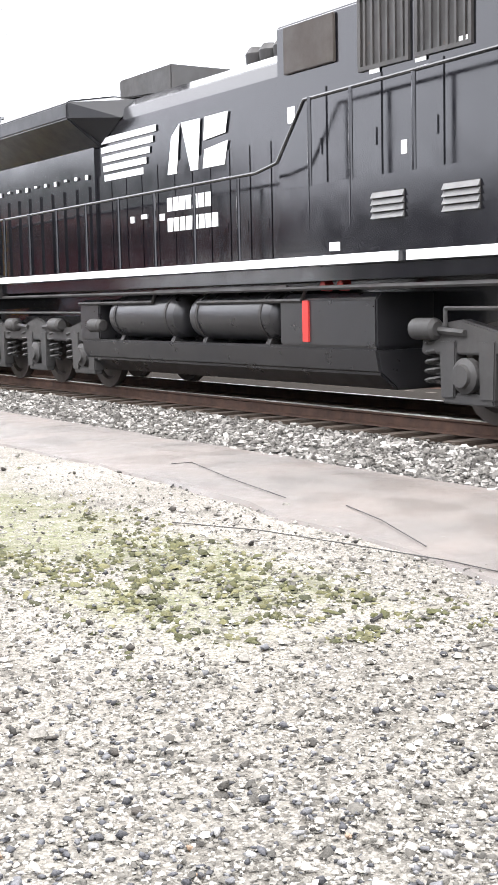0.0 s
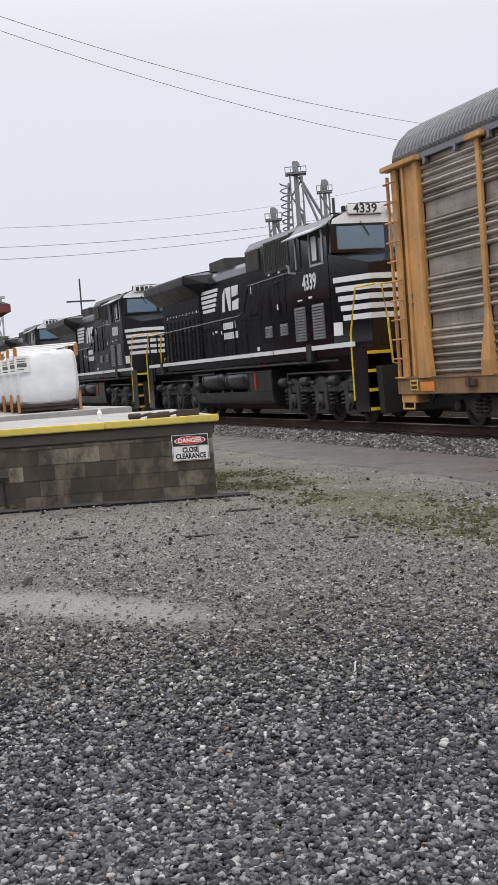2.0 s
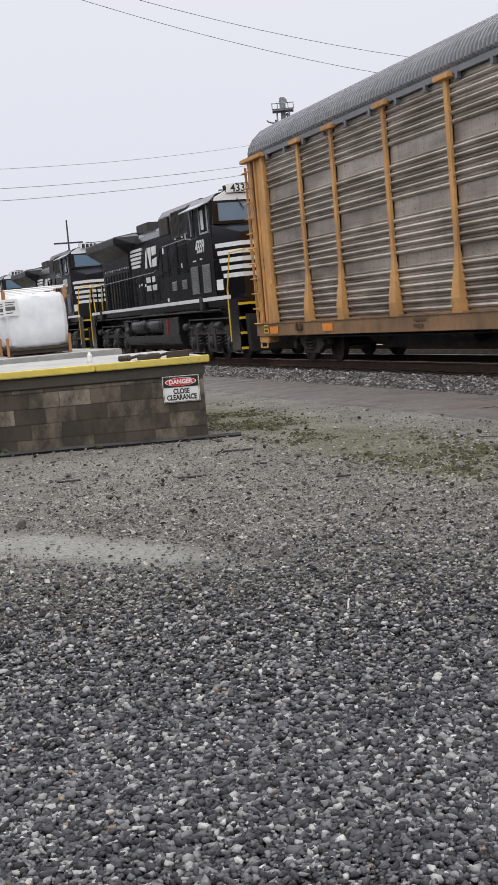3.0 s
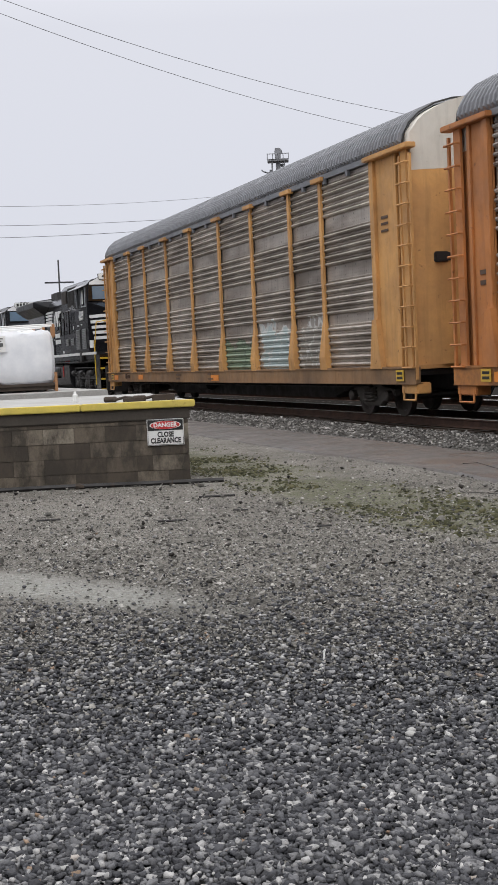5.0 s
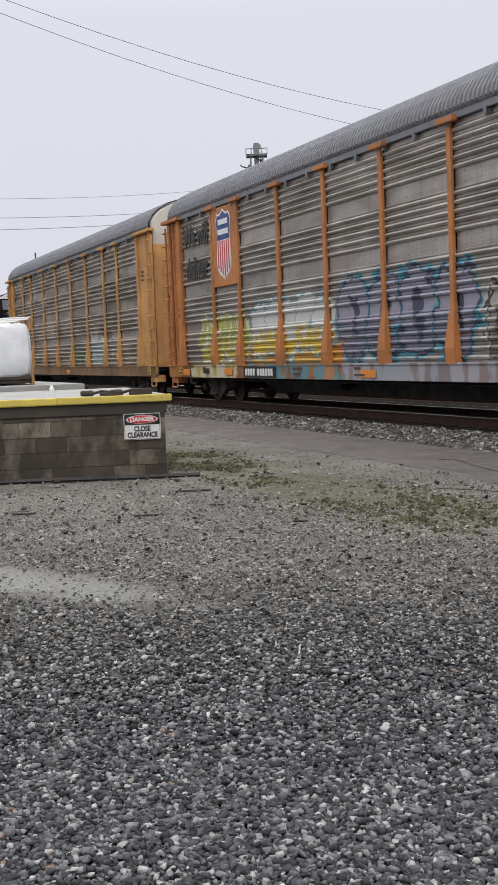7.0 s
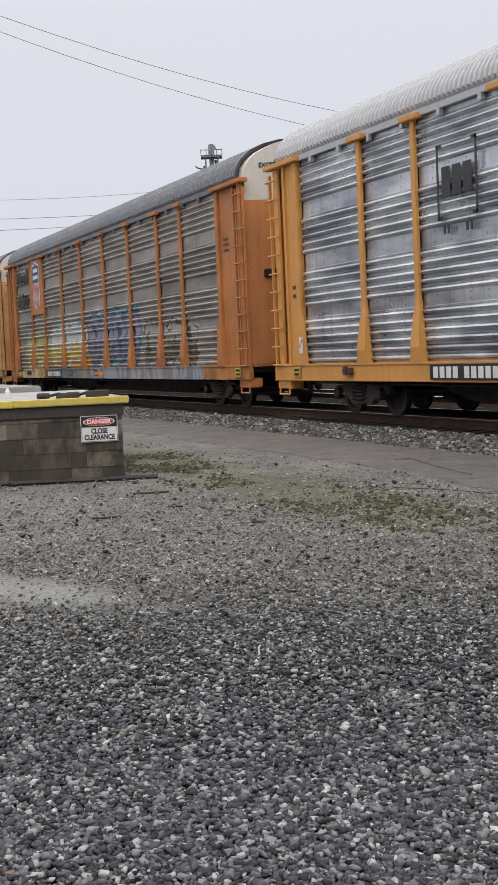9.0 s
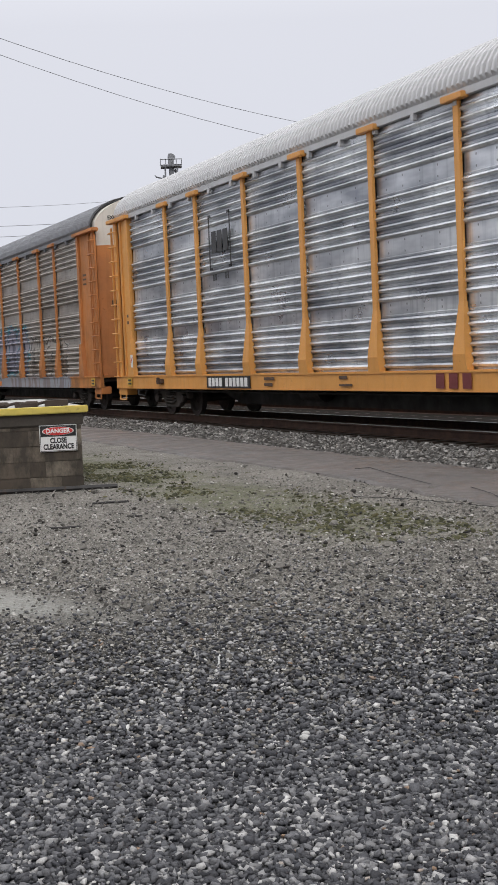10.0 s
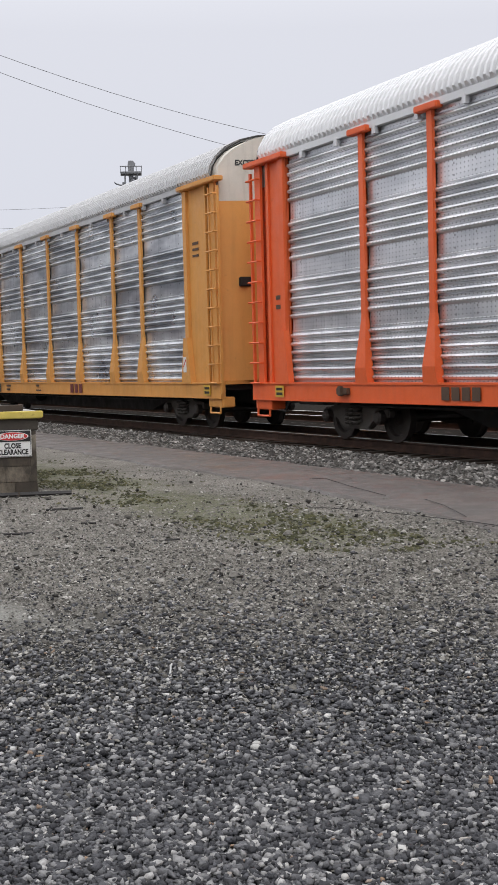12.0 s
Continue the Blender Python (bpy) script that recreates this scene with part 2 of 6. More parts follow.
M_SCR2 = steel_screen("weathered_grey_screen_with_sprayed_colour", (0.58, 0.54, 0.5), 0.65, (0.22, 0.19, 0.16), 0.42, 0.6,
                      [(-6.6, -12.0, 1.5, (0.55, 0.3, 0.04), (0.55, 0.2, 0.05), 0.5)], 0.4, SPRAYED)
M_SCR3 = steel_screen("clean_galvanised_screen", (0.94, 0.96, 0.98), 0.78, (0.22, 0.24, 0.29), 0.32, 0.8)
M_SCR4 = steel_screen("bright_galvanised_screen", (0.95, 0.95, 0.97), 0.55, (0.34, 0.36, 0.39), 0.34, 0.85, (), 0.55)
M_BAR = painted("dark_marking_paint", (0.09, 0.05, 0.03), 0.6, 0.3)
M_BLUE = painted("blue_marking_paint", (0.03, 0.06, 0.22), 0.5, 0.2)
M_SIGNW = painted("sign_white", (0.8, 0.8, 0.78), 0.35, 0.12)
M_SIGNB = painted("sign_black", (0.02, 0.02, 0.02), 0.35, 0.1)
M_STENCIL = painted("weathered_black_stencil_paint", (0.03, 0.028, 0.026), 0.7, 0.7, 0, (0.12, 0.105, 0.09))
M_SIGNR = painted("sign_red", (0.55, 0.04, 0.04), 0.35, 0.1)
M_LABY = painted("label_yellow", (0.66, 0.42, 0.05), 0.4, 0.1)
M_TRUCK = painted("dusty_grey_brown_truck_castings", (0.085, 0.075, 0.066), 0.75, 0.5, 0.3, (0.04, 0.034, 0.03))
M_WHEEL = painted("worn_wheel_steel", (0.06, 0.05, 0.045), 0.5, 0.4, 0.2, metal=0.4)
M_TIMBER = painted("dark_creosoted_timber", (0.05, 0.035, 0.025), 0.85, 0.6)
M_WOOD = painted("orange_brown_crate_timber", (0.4, 0.2, 0.09), 0.8, 0.3)
M_REDWALL = painted("dark_red_building_paint", (0.13, 0.016, 0.018), 0.75, 0.3)
M_TRIMR = painted("maroon_trim_paint", (0.16, 0.03, 0.03), 0.6, 0.2)
M_BROWN = painted("brown_timber_soffit", (0.09, 0.05, 0.035), 0.8, 0.4)
M_PALE = painted("pale_grey_tower_steel", (0.42, 0.43, 0.46), 0.6, 0.2)
M_TOWER = painted("weathered_tower_steel", (0.24, 0.245, 0.26), 0.6, 0.3)
M_POLE = painted("dark_grey_mast_steel", (0.05, 0.05, 0.055), 0.6, 0.3)
M_WIRE = painted("weathered_grey_wire", (0.12, 0.12, 0.125), 0.6, 0.2)
# haze of distance is mixed into this paler grey
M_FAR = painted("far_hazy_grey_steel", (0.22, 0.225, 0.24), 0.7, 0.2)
M_REAR = painted("plain_dark_wall_paint", (0.05, 0.05, 0.052), 0.8, 0.3)


def glass():
    k = Nodes("sky_blue_reflection_glass", 0.06)
    k.s.inputs["Specular IOR Level"].default_value = 1.0
    # the sky's blue reflection is put into the base colour
    return k.done(k.mix(k.noise(2, 3), (0.12, 0.18, 0.25), (0.18, 0.25, 0.33)))


M_GLASS = glass()


def dark_glass():
    k = Nodes("dark_side_glass", 0.08)
    return k.done(k.mix(k.noise(2, 3), (0.012, 0.014, 0.016), (0.03, 0.033, 0.036)))


M_DGLASS = dark_glass()


def rail_steel():
    k = Nodes("rail_steel", 0.5, 0.35)
    z = k.xyz()[2]
    top = k.step(z, 0.228, 0.236)
    col = k.mix(k.ramp(k.noise(6, 6), (0.3, 0.0), (0.7, 1.0)), (0.04, 0.022, 0.016), (0.085, 0.045, 0.03))
    col = k.mix(top, col, (0.55, 0.53, 0.5))
    return k.done(col, k.mix(top, 0.75, 0.25))


M_RAIL = rail_steel()


def gravel_ground():
    """The yard: crushed grey stone with gap shade painted near-black, brown silt, moss, and pale washed-out patches."""
    k = Nodes("gravel_yard", 0.85)
    x, y, z = k.xyz()
    v = k.n.new("ShaderNodeTexVoronoi")
    v.inputs["Scale"].default_value = 30
    k.l.new(k.co, v.inputs["Vector"])
    v2 = k.n.new("ShaderNodeTexVoronoi")
    v2.inputs["Scale"].default_value = 75
    k.l.new(k.co, v2.inputs["Vector"])
    sep = k.n.new("ShaderNodeSeparateColor")
    k.l.new(v.outputs["Color"], sep.inputs[0])
    sep2 = k.n.new("ShaderNodeSeparateColor")
    k.l.new(v2.outputs["Color"], sep2.inputs[0])
    # near-black base paints the shade in the gaps between the loose stones
    stone = k.ramp(sep.outputs[0], (0.0, (0.01, 0.01, 0.011)), (0.6, (0.02, 0.02, 0.02)), (0.85, (0.035, 0.034, 0.033)), (1.0, (0.08, 0.078, 0.075)))
    small = k.ramp(sep2.outputs[1], (0.0, (0.05, 0.045, 0.038)), (0.5, (0.19, 0.175, 0.152)), (0.85, (0.29, 0.272, 0.243)), (1.0, (0.48, 0.465, 0.43)))
    reach = k.math("ADD", k.math("MULTIPLY", x, 0.34), k.math("MULTIPLY", y, 0.94))
    far = k.step(k.math("ADD", reach, k.math("MULTIPLY", k.math("SUBTRACT", k.noise(0.35, 4), 0.5), 5.0)), 5.8, 10.2)
    col = k.mix(k.math("MULTIPLY", far, 0.9), stone, small)
    silt = k.mix(k.noise(14, 6, 0.7), (0.125, 0.115, 0.099), (0.255, 0.238, 0.21))
    col = k.mix(k.math("MULTIPLY", far, 0.45), col, silt)
    blotch = k.ramp(k.noise(0.55, 5, 0.6), (0.42, 0.0), (0.66, 1.0))
    col = k.mix(k.math("MULTIPLY", blotch, 0.45), col, (0.06, 0.054, 0.046))
    stain = k.ramp(k.noise(1.7, 6, 0.7), (0.5, 0.0), (0.7, 1.0))
    col = k.mix(k.math("MULTIPLY", k.math("MULTIPLY", stain, far), 0.65), col, (0.045, 0.04, 0.034))
    # moss along the strip beside the asphalt
    side = k.math("ABSOLUTE", k.math("SUBTRACT", x, 5.85))
    band = k.math("SUBTRACT", 1.0, k.step(k.math("ADD", side, k.math("MULTIPLY", k.math("SUBTRACT", k.noise(0.9, 4), 0.5), 1.2)), 0.35, 1.1))
    moss = k.math("MULTIPLY", band, k.ramp(k.noise(0.75, 6, 0.7), (0.36, 0.0), (0.5, 1.0)))
    moss = k.math("MULTIPLY", k.math("MULTIPLY", moss, k.step(y, 8.6, 10.6)), k.ramp(k.noise(9, 5, 0.7), (0.35, 0.25), (0.6, 1.0)))
    col = k.mix(k.math("MULTIPLY", moss, 0.75), col, (0.07, 0.078, 0.022))
    # a pale silty streak where water has run
    along = k.math("DIVIDE", k.math("ADD", k.math("MULTIPLY", k.math("SUBTRACT", x, 1.6), 0.47), k.math("MULTIPLY", k.math("SUBTRACT", y, 9.1), -0.88)), 1.75)
    across = k.math("DIVIDE", k.math("ADD", k.math("MULTIPLY", k.math("SUBTRACT", x, 1.6), 0.88), k.math("MULTIPLY", k.math("SUBTRACT", y, 9.1), 0.47)), 0.42)
    wob = k.math("MULTIPLY", k.math("SUBTRACT", k.noise(1.3, 5), 0.5), 1.9)
    wash = k.math("ADD", k.math("ADD", k.math("POWER", along, 2.0), k.math("POWER", across, 2.0)), wob)
    wash = k.math("MULTIPLY", k.math("SUBTRACT", 1.0, k.step(wash, -0.2, 1.5)), k.ramp(k.noise(22, 5, 0.7), (0.35, 0.45), (0.6, 1.0)))
    col = k.mix(k.math("MULTIPLY", wash, 0.8), col, (0.27, 0.272, 0.245))
    h = k.math("ADD", v.outputs["Distance"], k.math("MULTIPLY", v2.outputs["Distance"], 0.5))
    k.bump(h, 0.9, 0.02)
    k.s.inputs["Specular IOR Level"].default_value = 0.3
    return k.done(col, k.mix(wash, 0.85, 0.4))


def stone_stuff(name, stops, rough=0.8, spec=0.2):
    k = Nodes(name, rough)
    col = k.ramp(k.island(), *stops)
    col = k.mix(k.ramp(k.noise(40, 5), (0.35, 0.45), (0.7, 0.0)), col, (0.05, 0.048, 0.045))
    k.bump(k.noise(70, 4, 0.7), 0.75, 0.01)
    k.s.inputs["Specular IOR Level"].default_value = spec
    return k.done(col)


def asphalt():
    k = Nodes("worn_asphalt", 0.7)
    n = k.noise(90, 4, 0.7)
    col = k.mix(n, (0.048, 0.043, 0.04), (0.118, 0.105, 0.097))
    col = k.mix(k.math("MULTIPLY", k.ramp(k.noise(0.8, 5), (0.4, 0.0), (0.65, 1.0)), 0.5), col, (0.125, 0.102, 0.09))
    col = k.mix(k.math("MULTIPLY", k.ramp(k.noise(2.2, 5), (0.5, 0.0), (0.7, 1.0)), 0.4), col, (0.09, 0.085, 0.08))
    k.bump(n, 0.4, 0.006)
    return k.done(col, k.ramp(k.noise(1.5, 4), (0.4, 0.4), (0.65, 0.8)))


def block_wall():
    k = Nodes("mossy_concrete_block", 0.88)
    r = k.per_object()
    k.co = k.n.new("ShaderNodeNewGeometry").outputs["Position"]
    col = k.ramp(r, (0.0, (0.06, 0.046, 0.033)), (0.45, (0.095, 0.074, 0.053)), (0.72, (0.165, 0.135, 0.1)), (1.0, (0.29, 0.252, 0.196)))
    wet = k.ramp(k.noise(1.6, 6, 0.7, k.scaled((1.6, 1.6, 0.8))), (0.39, 0.9), (0.54, 0.0))
    col = k.mix(wet, col, (0.035, 0.028, 0.02))
    col = k.mix(k.ramp(k.noise(40, 4), (0.4, 0.3), (0.7, 0.0)), col, (0.05, 0.045, 0.04))
    k.bump(k.noise(60, 5), 0.5, 0.006)
    return k.done(col)


def concrete(name, a, b):
    k = Nodes(name, 0.8)
    col = k.mix(k.ramp(k.noise(1.5, 6, 0.65), (0.35, 0.0), (0.7, 1.0)), a, b)
    col = k.mix(k.ramp(k.noise(35, 4), (0.4, 0.25), (0.7, 0.0)), col, dark(b, 0.5))
    k.bump(k.noise(50, 5), 0.3, 0.004)
    return k.done(col)


def shingle():
    k = Nodes("dark_green_grey_shingle", 0.9)
    col = k.mix(k.ramp(k.noise(9, 5), (0.35, 0.0), (0.7, 1.0)), (0.022, 0.027, 0.027), (0.05, 0.057, 0.056))
    k.bump(k.noise(20, 3), 0.4, 0.02)
    return k.done(col)


def bag_cloth():
    k = Nodes("white_woven_bag", 0.55)
    col = k.mix(k.ramp(k.noise(2.5, 5), (0.35, 0.0), (0.75, 1.0)), (0.8, 0.81, 0.83), (0.62, 0.64, 0.68))
    w = k.n.new("ShaderNodeTexNoise")
    w.inputs["Scale"].default_value = 6
    k.l.new(k.co, w.inputs["Vector"])
    k.bump(w.outputs["Fac"], 0.25, 0.03)
    return k.done(col)


def leaf():
    k = Nodes("dull_foliage", 0.8)
    return k.done(k.ramp(k.island(), (0.0, (0.035, 0.045, 0.025)), (1.0, (0.1, 0.11, 0.06))))


M_GROUND, M_ASPHALT, M_BLOCK, M_SHINGLE, M_BAG, M_LEAF = gravel_ground(), asphalt(), block_wall(), shingle(), bag_cloth(), leaf()
M_STONE = stone_stuff("crushed_grey_stone", [(0.0, (0.017, 0.018, 0.023)), (0.4, (0.068, 0.07, 0.08)), (0.72, (0.15, 0.151, 0.16)), (0.9, (0.31, 0.308, 0.308)), (0.975, (0.52, 0.51, 0.5)), (0.993, (0.62, 0.61, 0.59)), (0.996, (0.3, 0.2, 0.13)), (1.0, (0.26, 0.19, 0.14))], 0.6)
M_GRIT = stone_stuff("brownish_grit", [(0.0, (0.03, 0.028, 0.025)), (0.25, (0.1, 0.094, 0.083)), (0.6, (0.23, 0.218, 0.197)), (0.88, (0.35, 0.335, 0.306)), (1.0, (0.55, 0.53, 0.49))])
M_CHIP = stone_stuff("dark_damp_chips", [(0.0, (0.012, 0.011, 0.01)), (1.0, (0.05, 0.044, 0.038))])
M_BALLAST = stone_stuff("track_ballast", [(0.0, (0.04, 0.037, 0.034)), (0.5, (0.13, 0.123, 0.114)), (0.85, (0.27, 0.26, 0.245)), (1.0, (0.5, 0.48, 0.45))])
# near-black without gloss: shade under the cars put into the bed's colour
M_BED_SHADE = stone_stuff("bed_with_undercar_shade", [(0.0, (0.012, 0.011, 0.01)), (1.0, (0.026, 0.022, 0.019))], 1.0, 0.0)
M_SLAB = concrete("pale_worn_concrete", (0.42, 0.42, 0.41), (0.3, 0.29, 0.27))
M_BEAM = concrete("stained_dark_concrete", (0.075, 0.063, 0.05), (0.04, 0.033, 0.026))
M_EDGE = painted("yellow_edge_paint", (0.68, 0.54, 0.1), 0.6, 0.5, 0.5, (0.3, 0.25, 0.12))


# ---- small builders ----
def box(bm, x0, x1, y0, y1, z0, z1):
    v = [bm.verts.new((x, y, z)) for z in (z0, z1) for y in (y0, y1) for x in (x0, x1)]
    for a in ((0, 2, 3, 1), (4, 5, 7, 6), (0, 1, 5, 4), (2, 6, 7, 3), (0, 4, 6, 2), (1, 3, 7, 5)):
        bm.faces.new([v[i] for i in a])
    return bm


def prism(bm, pts, axis, a, b):
    """A polygon in the two other axes, drawn out along axis from a to b."""
    def at(p, q, w):
        return {"x": (w, p, q), "y": (p, w, q), "z": (p, q, w)}[axis]
    lo, hi = [bm.verts.new(at(*p, a)) for p in pts], [bm.verts.new(at(*p, b)) for p in pts]
    n = len(pts)
    bm.faces.new(lo), bm.faces.new(hi[::-1])
    for i in range(n):
        bm.faces.new((lo[i], hi[i], hi[(i + 1) % n], lo[(i + 1) % n]))
    return bm


def tube(bm, pts, r, sides=6):
    """A round bar along a line of points."""
    pts = [Vector(p) for p in pts]
    rings = []
    for i, p in enumerate(pts):
        d = (pts[min(i + 1, len(pts) - 1)] - pts[max(i - 1, 0)]).normalized()
        u = d.cross(Vector((0, 0, 1)) if abs(d.z) < 0.9 else Vector((1, 0, 0))).normalized()
        w = d.cross(u)
        rings.append([bm.verts.new(p + u * (r * math.cos(6.2832 * k / sides)) + w * (r * math.sin(6.2832 * k / sides))) for k in range(sides)])
    for a, b in zip(rings, rings[1:]):
        for k in range(sides):
            bm.faces.new((a[k], a[(k + 1) % sides], b[(k + 1) % sides], b[k]))
    bm.faces.new(rings[0][::-1]), bm.faces.new(rings[-1])
    return bm


def lathe(bm, prof, axis, c, sides=24):
    """Rings of (place along axis, radius) turned round an axis through c."""
    rings = []
    for a, r in prof:
        ring = []
        for k in range(sides):
            p, q = r * math.cos(6.2832 * k / sides), r * math.sin(6.2832 * k / sides)
            off = {"x": (a, p, q), "y": (p, a, q), "z": (p, q, a)}[axis]
            ring.append(bm.verts.new((c[0] + off[0], c[1] + off[1], c[2] + off[2])))
        rings.append(ring)
    for a, b in zip(rings, rings[1:]):
        for k in range(sides):
            bm.faces.new((a[k], a[(k + 1) % sides], b[(k + 1) % sides], b[k]))
    bm.faces.new(rings[0][::-1]), bm.faces.new(rings[-1])
    return bm


def part(name, bm, material, parent=None, label="", bevel=0.0, smooth=False):
    bmesh.ops.recalc_face_normals(bm, faces=bm.faces[:])
    if bevel:
        sharp = [e for e in bm.edges if len(e.link_faces) == 2 and e.calc_face_angle(0) > 0.5]
        bmesh.ops.bevel(bm, geom=sharp, offset=bevel, segments=2, affect="EDGES", clamp_overlap=True)
    me = bpy.data.meshes.new(name)
    bm.to_mesh(me)
    bm.free()
    me.materials.append(material)
    if smooth:
        for p in me.polygons:
            p.use_smooth = True
        me.set_sharp_from_angle(angle=0.6)
    ob = new(name, me)
    if parent:
        ob.parent = parent
    if label:
        ob["label"] = label
    return ob


def shared(name, like, parent, m):
    """Another part on the same mesh, at the pose m in its thing's space."""
    ob = new(name, like.data)
    ob.parent, ob.matrix_basis = parent, m
    return ob


def thing(name, label, category, group="", m=None):
    ob = new(name)
    ob.empty_display_size = 0.3
    if m is not None:
        ob.matrix_basis = m
    return tagged(ob, label, category, group)


def lettering(name, text, size, m, material, parent, depth=0.004, wide=1.0, bold=0.0):
    """Raised letters in the built-in font, upright in the pose m (reads along its x, up its y)."""
    cu = bpy.data.curves.new(name, "FONT")
    cu.body, cu.size, cu.extrude, cu.offset = text, size, depth, bold
    cu.align_x, cu.align_y, cu.resolution_u = "CENTER", "CENTER", 3
    tmp = bpy.data.objects.new(name, cu)
    scene.collection.objects.link(tmp)
    me = bpy.data.meshes.new_from_object(tmp.evaluated_get(bpy.context.evaluated_depsgraph_get()))
    bpy.data.objects.remove(tmp)
    bpy.data.curves.remove(cu)
    me.materials.clear()
    me.materials.append(material)
    ob = new(name, me)
    ob.parent, ob.matrix_basis = parent, m @ Matrix.Diagonal((wide, 1, 1, 1))
    return ob


def bars(name, parent, material, m, rows, label=""):
    """Marks that stand for writing: rows of (x0, x1, y0, y1) on a face, thin and flat, in the pose m."""
    for x0, x1, y0, y1 in rows:
        part(name, box(bmesh.new(), x0, x1, y0, y1, -0.002, 0.004), material, parent, label).matrix_basis = m


def near_side(x, y, z):
    """A pose on a face that looks towards -x: reading runs along -y, up is z."""
    return pose(x, y, z, 90, 0, -90)


def front_side(x, y, z):
    """A pose on a face that looks towards -y: reading runs along +x, up is z."""
    return pose(x, y, z, 90, 0, 0)


# ---- ground, path, tracks ----
def lumpy(x, y):
    return 0.025 * noise.noise(Vector((x * 0.35, y * 0.35, 0))) + 0.008 * noise.noise(Vector((x * 1.7, y * 1.7, 3)))


def ground():
    """One sheet from underfoot to the horizon, finer near the camera."""
    xs = [-2500, -900, -300, -100, -40, -20, -10] + [-6 + 0.3 * i for i in range(60)] + [12.5, 14, 20, 40, 100, 300, 900, 2500]
    ys = [-2500, -900, -300, -100, -30, -8] + [-4 + 0.3 * i for i in range(110)] + [30, 32, 36, 45, 60, 100, 200, 500, 1200, 2500]
    verts = [(x, y, lumpy(x, y) if -6 < x < 9.3 and -4 < y < 29 else -0.02) for y in ys for x in xs]
    n = len(xs)
    faces = [(j * n + i, j * n + i + 1, (j + 1) * n + i + 1, (j + 1) * n + i) for j in range(len(ys) - 1) for i in range(n - 1)]
    me = bpy.data.meshes.new("ground")
    me.from_pydata(verts, [], faces)
    me.materials.append(M_GROUND)
    for p in me.polygons:
        p.use_smooth = True
    return tagged(new("ground", me), "grey crushed stone yard with silt and moss", "ground", kind="structure")


ground()


def scatter(name, material, n, place, sizes, seed, label, rounded=True, deep=False):
    """Many broken stones in one mesh: each a squashed, knocked-about octahedron with a cut top."""
    r = np.random.RandomState(seed)
    base = np.array([(0.0, 0.0, -0.75), (1, 0, 0), (0.3, 0.95, 0), (-0.8, 0.6, 0), (-0.8, -0.6, 0), (0.3, -0.95, 0), (0.68, 0.3, 0.85), (-0.45, 0.62, 0.9), (-0.4, -0.65, 0.8)])
    tri = np.array([(0, 1, 5), (1, 6, 5), (1, 2, 6), (2, 3, 6), (3, 7, 6), (3, 4, 7), (4, 0, 5), (4, 5, 7), (5, 6, 7)]) + 1
    if deep:
        tri = np.concatenate([tri, [(0, 2, 1), (0, 3, 2), (0, 4, 3), (0, 5, 4), (0, 1, 5)]])
    else:
        base, tri = base[1:], tri - 1
    c = place(r, n)
    n = len(c)
    s = sizes(r, n)
    c[:, 2] += (0.6 if deep else 0.35) * s
    v = base[None] * (1 + r.uniform(-0.45, 0.4, (n, len(base), 3)))
    v = v * (s[:, None] * r.uniform(0.55, 1.35, (n, 3)) * np.array([1.05, 1.05, 0.75]))[:, None]
    a = r.uniform(0, 6.2832, n)
    ca, sa = np.cos(a)[:, None], np.sin(a)[:, None]
    tilt = r.uniform(-0.3, 0.3, (n, 1))
    z = v[:, :, 2] + tilt * v[:, :, 0]
    x, y = v[:, :, 0] * ca - v[:, :, 1] * sa, v[:, :, 0] * sa + v[:, :, 1] * ca
    v = np.stack([x, y, z], 2) + c[:, None]
    f = (tri[None] + (np.arange(n) * len(base))[:, None, None]).reshape(-1, 3)
    me = bpy.data.meshes.new(name)
    me.vertices.add(n * len(base))
    me.vertices.foreach_set("co", v.reshape(-1))
    me.loops.add(f.size)
    me.loops.foreach_set("vertex_index", f.reshape(-1).astype(np.int32))
    me.polygons.add(len(f))
    me.polygons.foreach_set("loop_start", np.arange(0, f.size, 3, dtype=np.int32))
    me.update(calc_edges=True)
    me.polygons.foreach_set("use_smooth", np.full(len(f), rounded))
    me.materials.append(material)
    return tagged(new(name, me), label, "gravel", kind="stuff")


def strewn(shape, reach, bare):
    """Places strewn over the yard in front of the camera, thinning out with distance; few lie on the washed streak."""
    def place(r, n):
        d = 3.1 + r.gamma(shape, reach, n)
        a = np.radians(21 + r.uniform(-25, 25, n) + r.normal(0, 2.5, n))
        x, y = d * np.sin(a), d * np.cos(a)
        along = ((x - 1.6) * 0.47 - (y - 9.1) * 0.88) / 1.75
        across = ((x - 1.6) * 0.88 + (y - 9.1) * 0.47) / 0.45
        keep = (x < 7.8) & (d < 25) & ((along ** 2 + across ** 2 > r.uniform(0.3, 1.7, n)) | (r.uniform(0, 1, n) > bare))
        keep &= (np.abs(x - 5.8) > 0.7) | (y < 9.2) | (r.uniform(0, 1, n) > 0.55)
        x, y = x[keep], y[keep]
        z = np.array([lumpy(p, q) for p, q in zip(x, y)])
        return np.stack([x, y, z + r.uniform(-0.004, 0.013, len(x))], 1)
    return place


def stone_sizes(mean, spread, lo, hi):
    return lambda r, n: np.clip(r.lognormal(mean, spread, n), lo, hi)


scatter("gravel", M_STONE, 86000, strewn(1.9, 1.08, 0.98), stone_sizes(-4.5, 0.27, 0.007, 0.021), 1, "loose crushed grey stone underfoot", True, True)
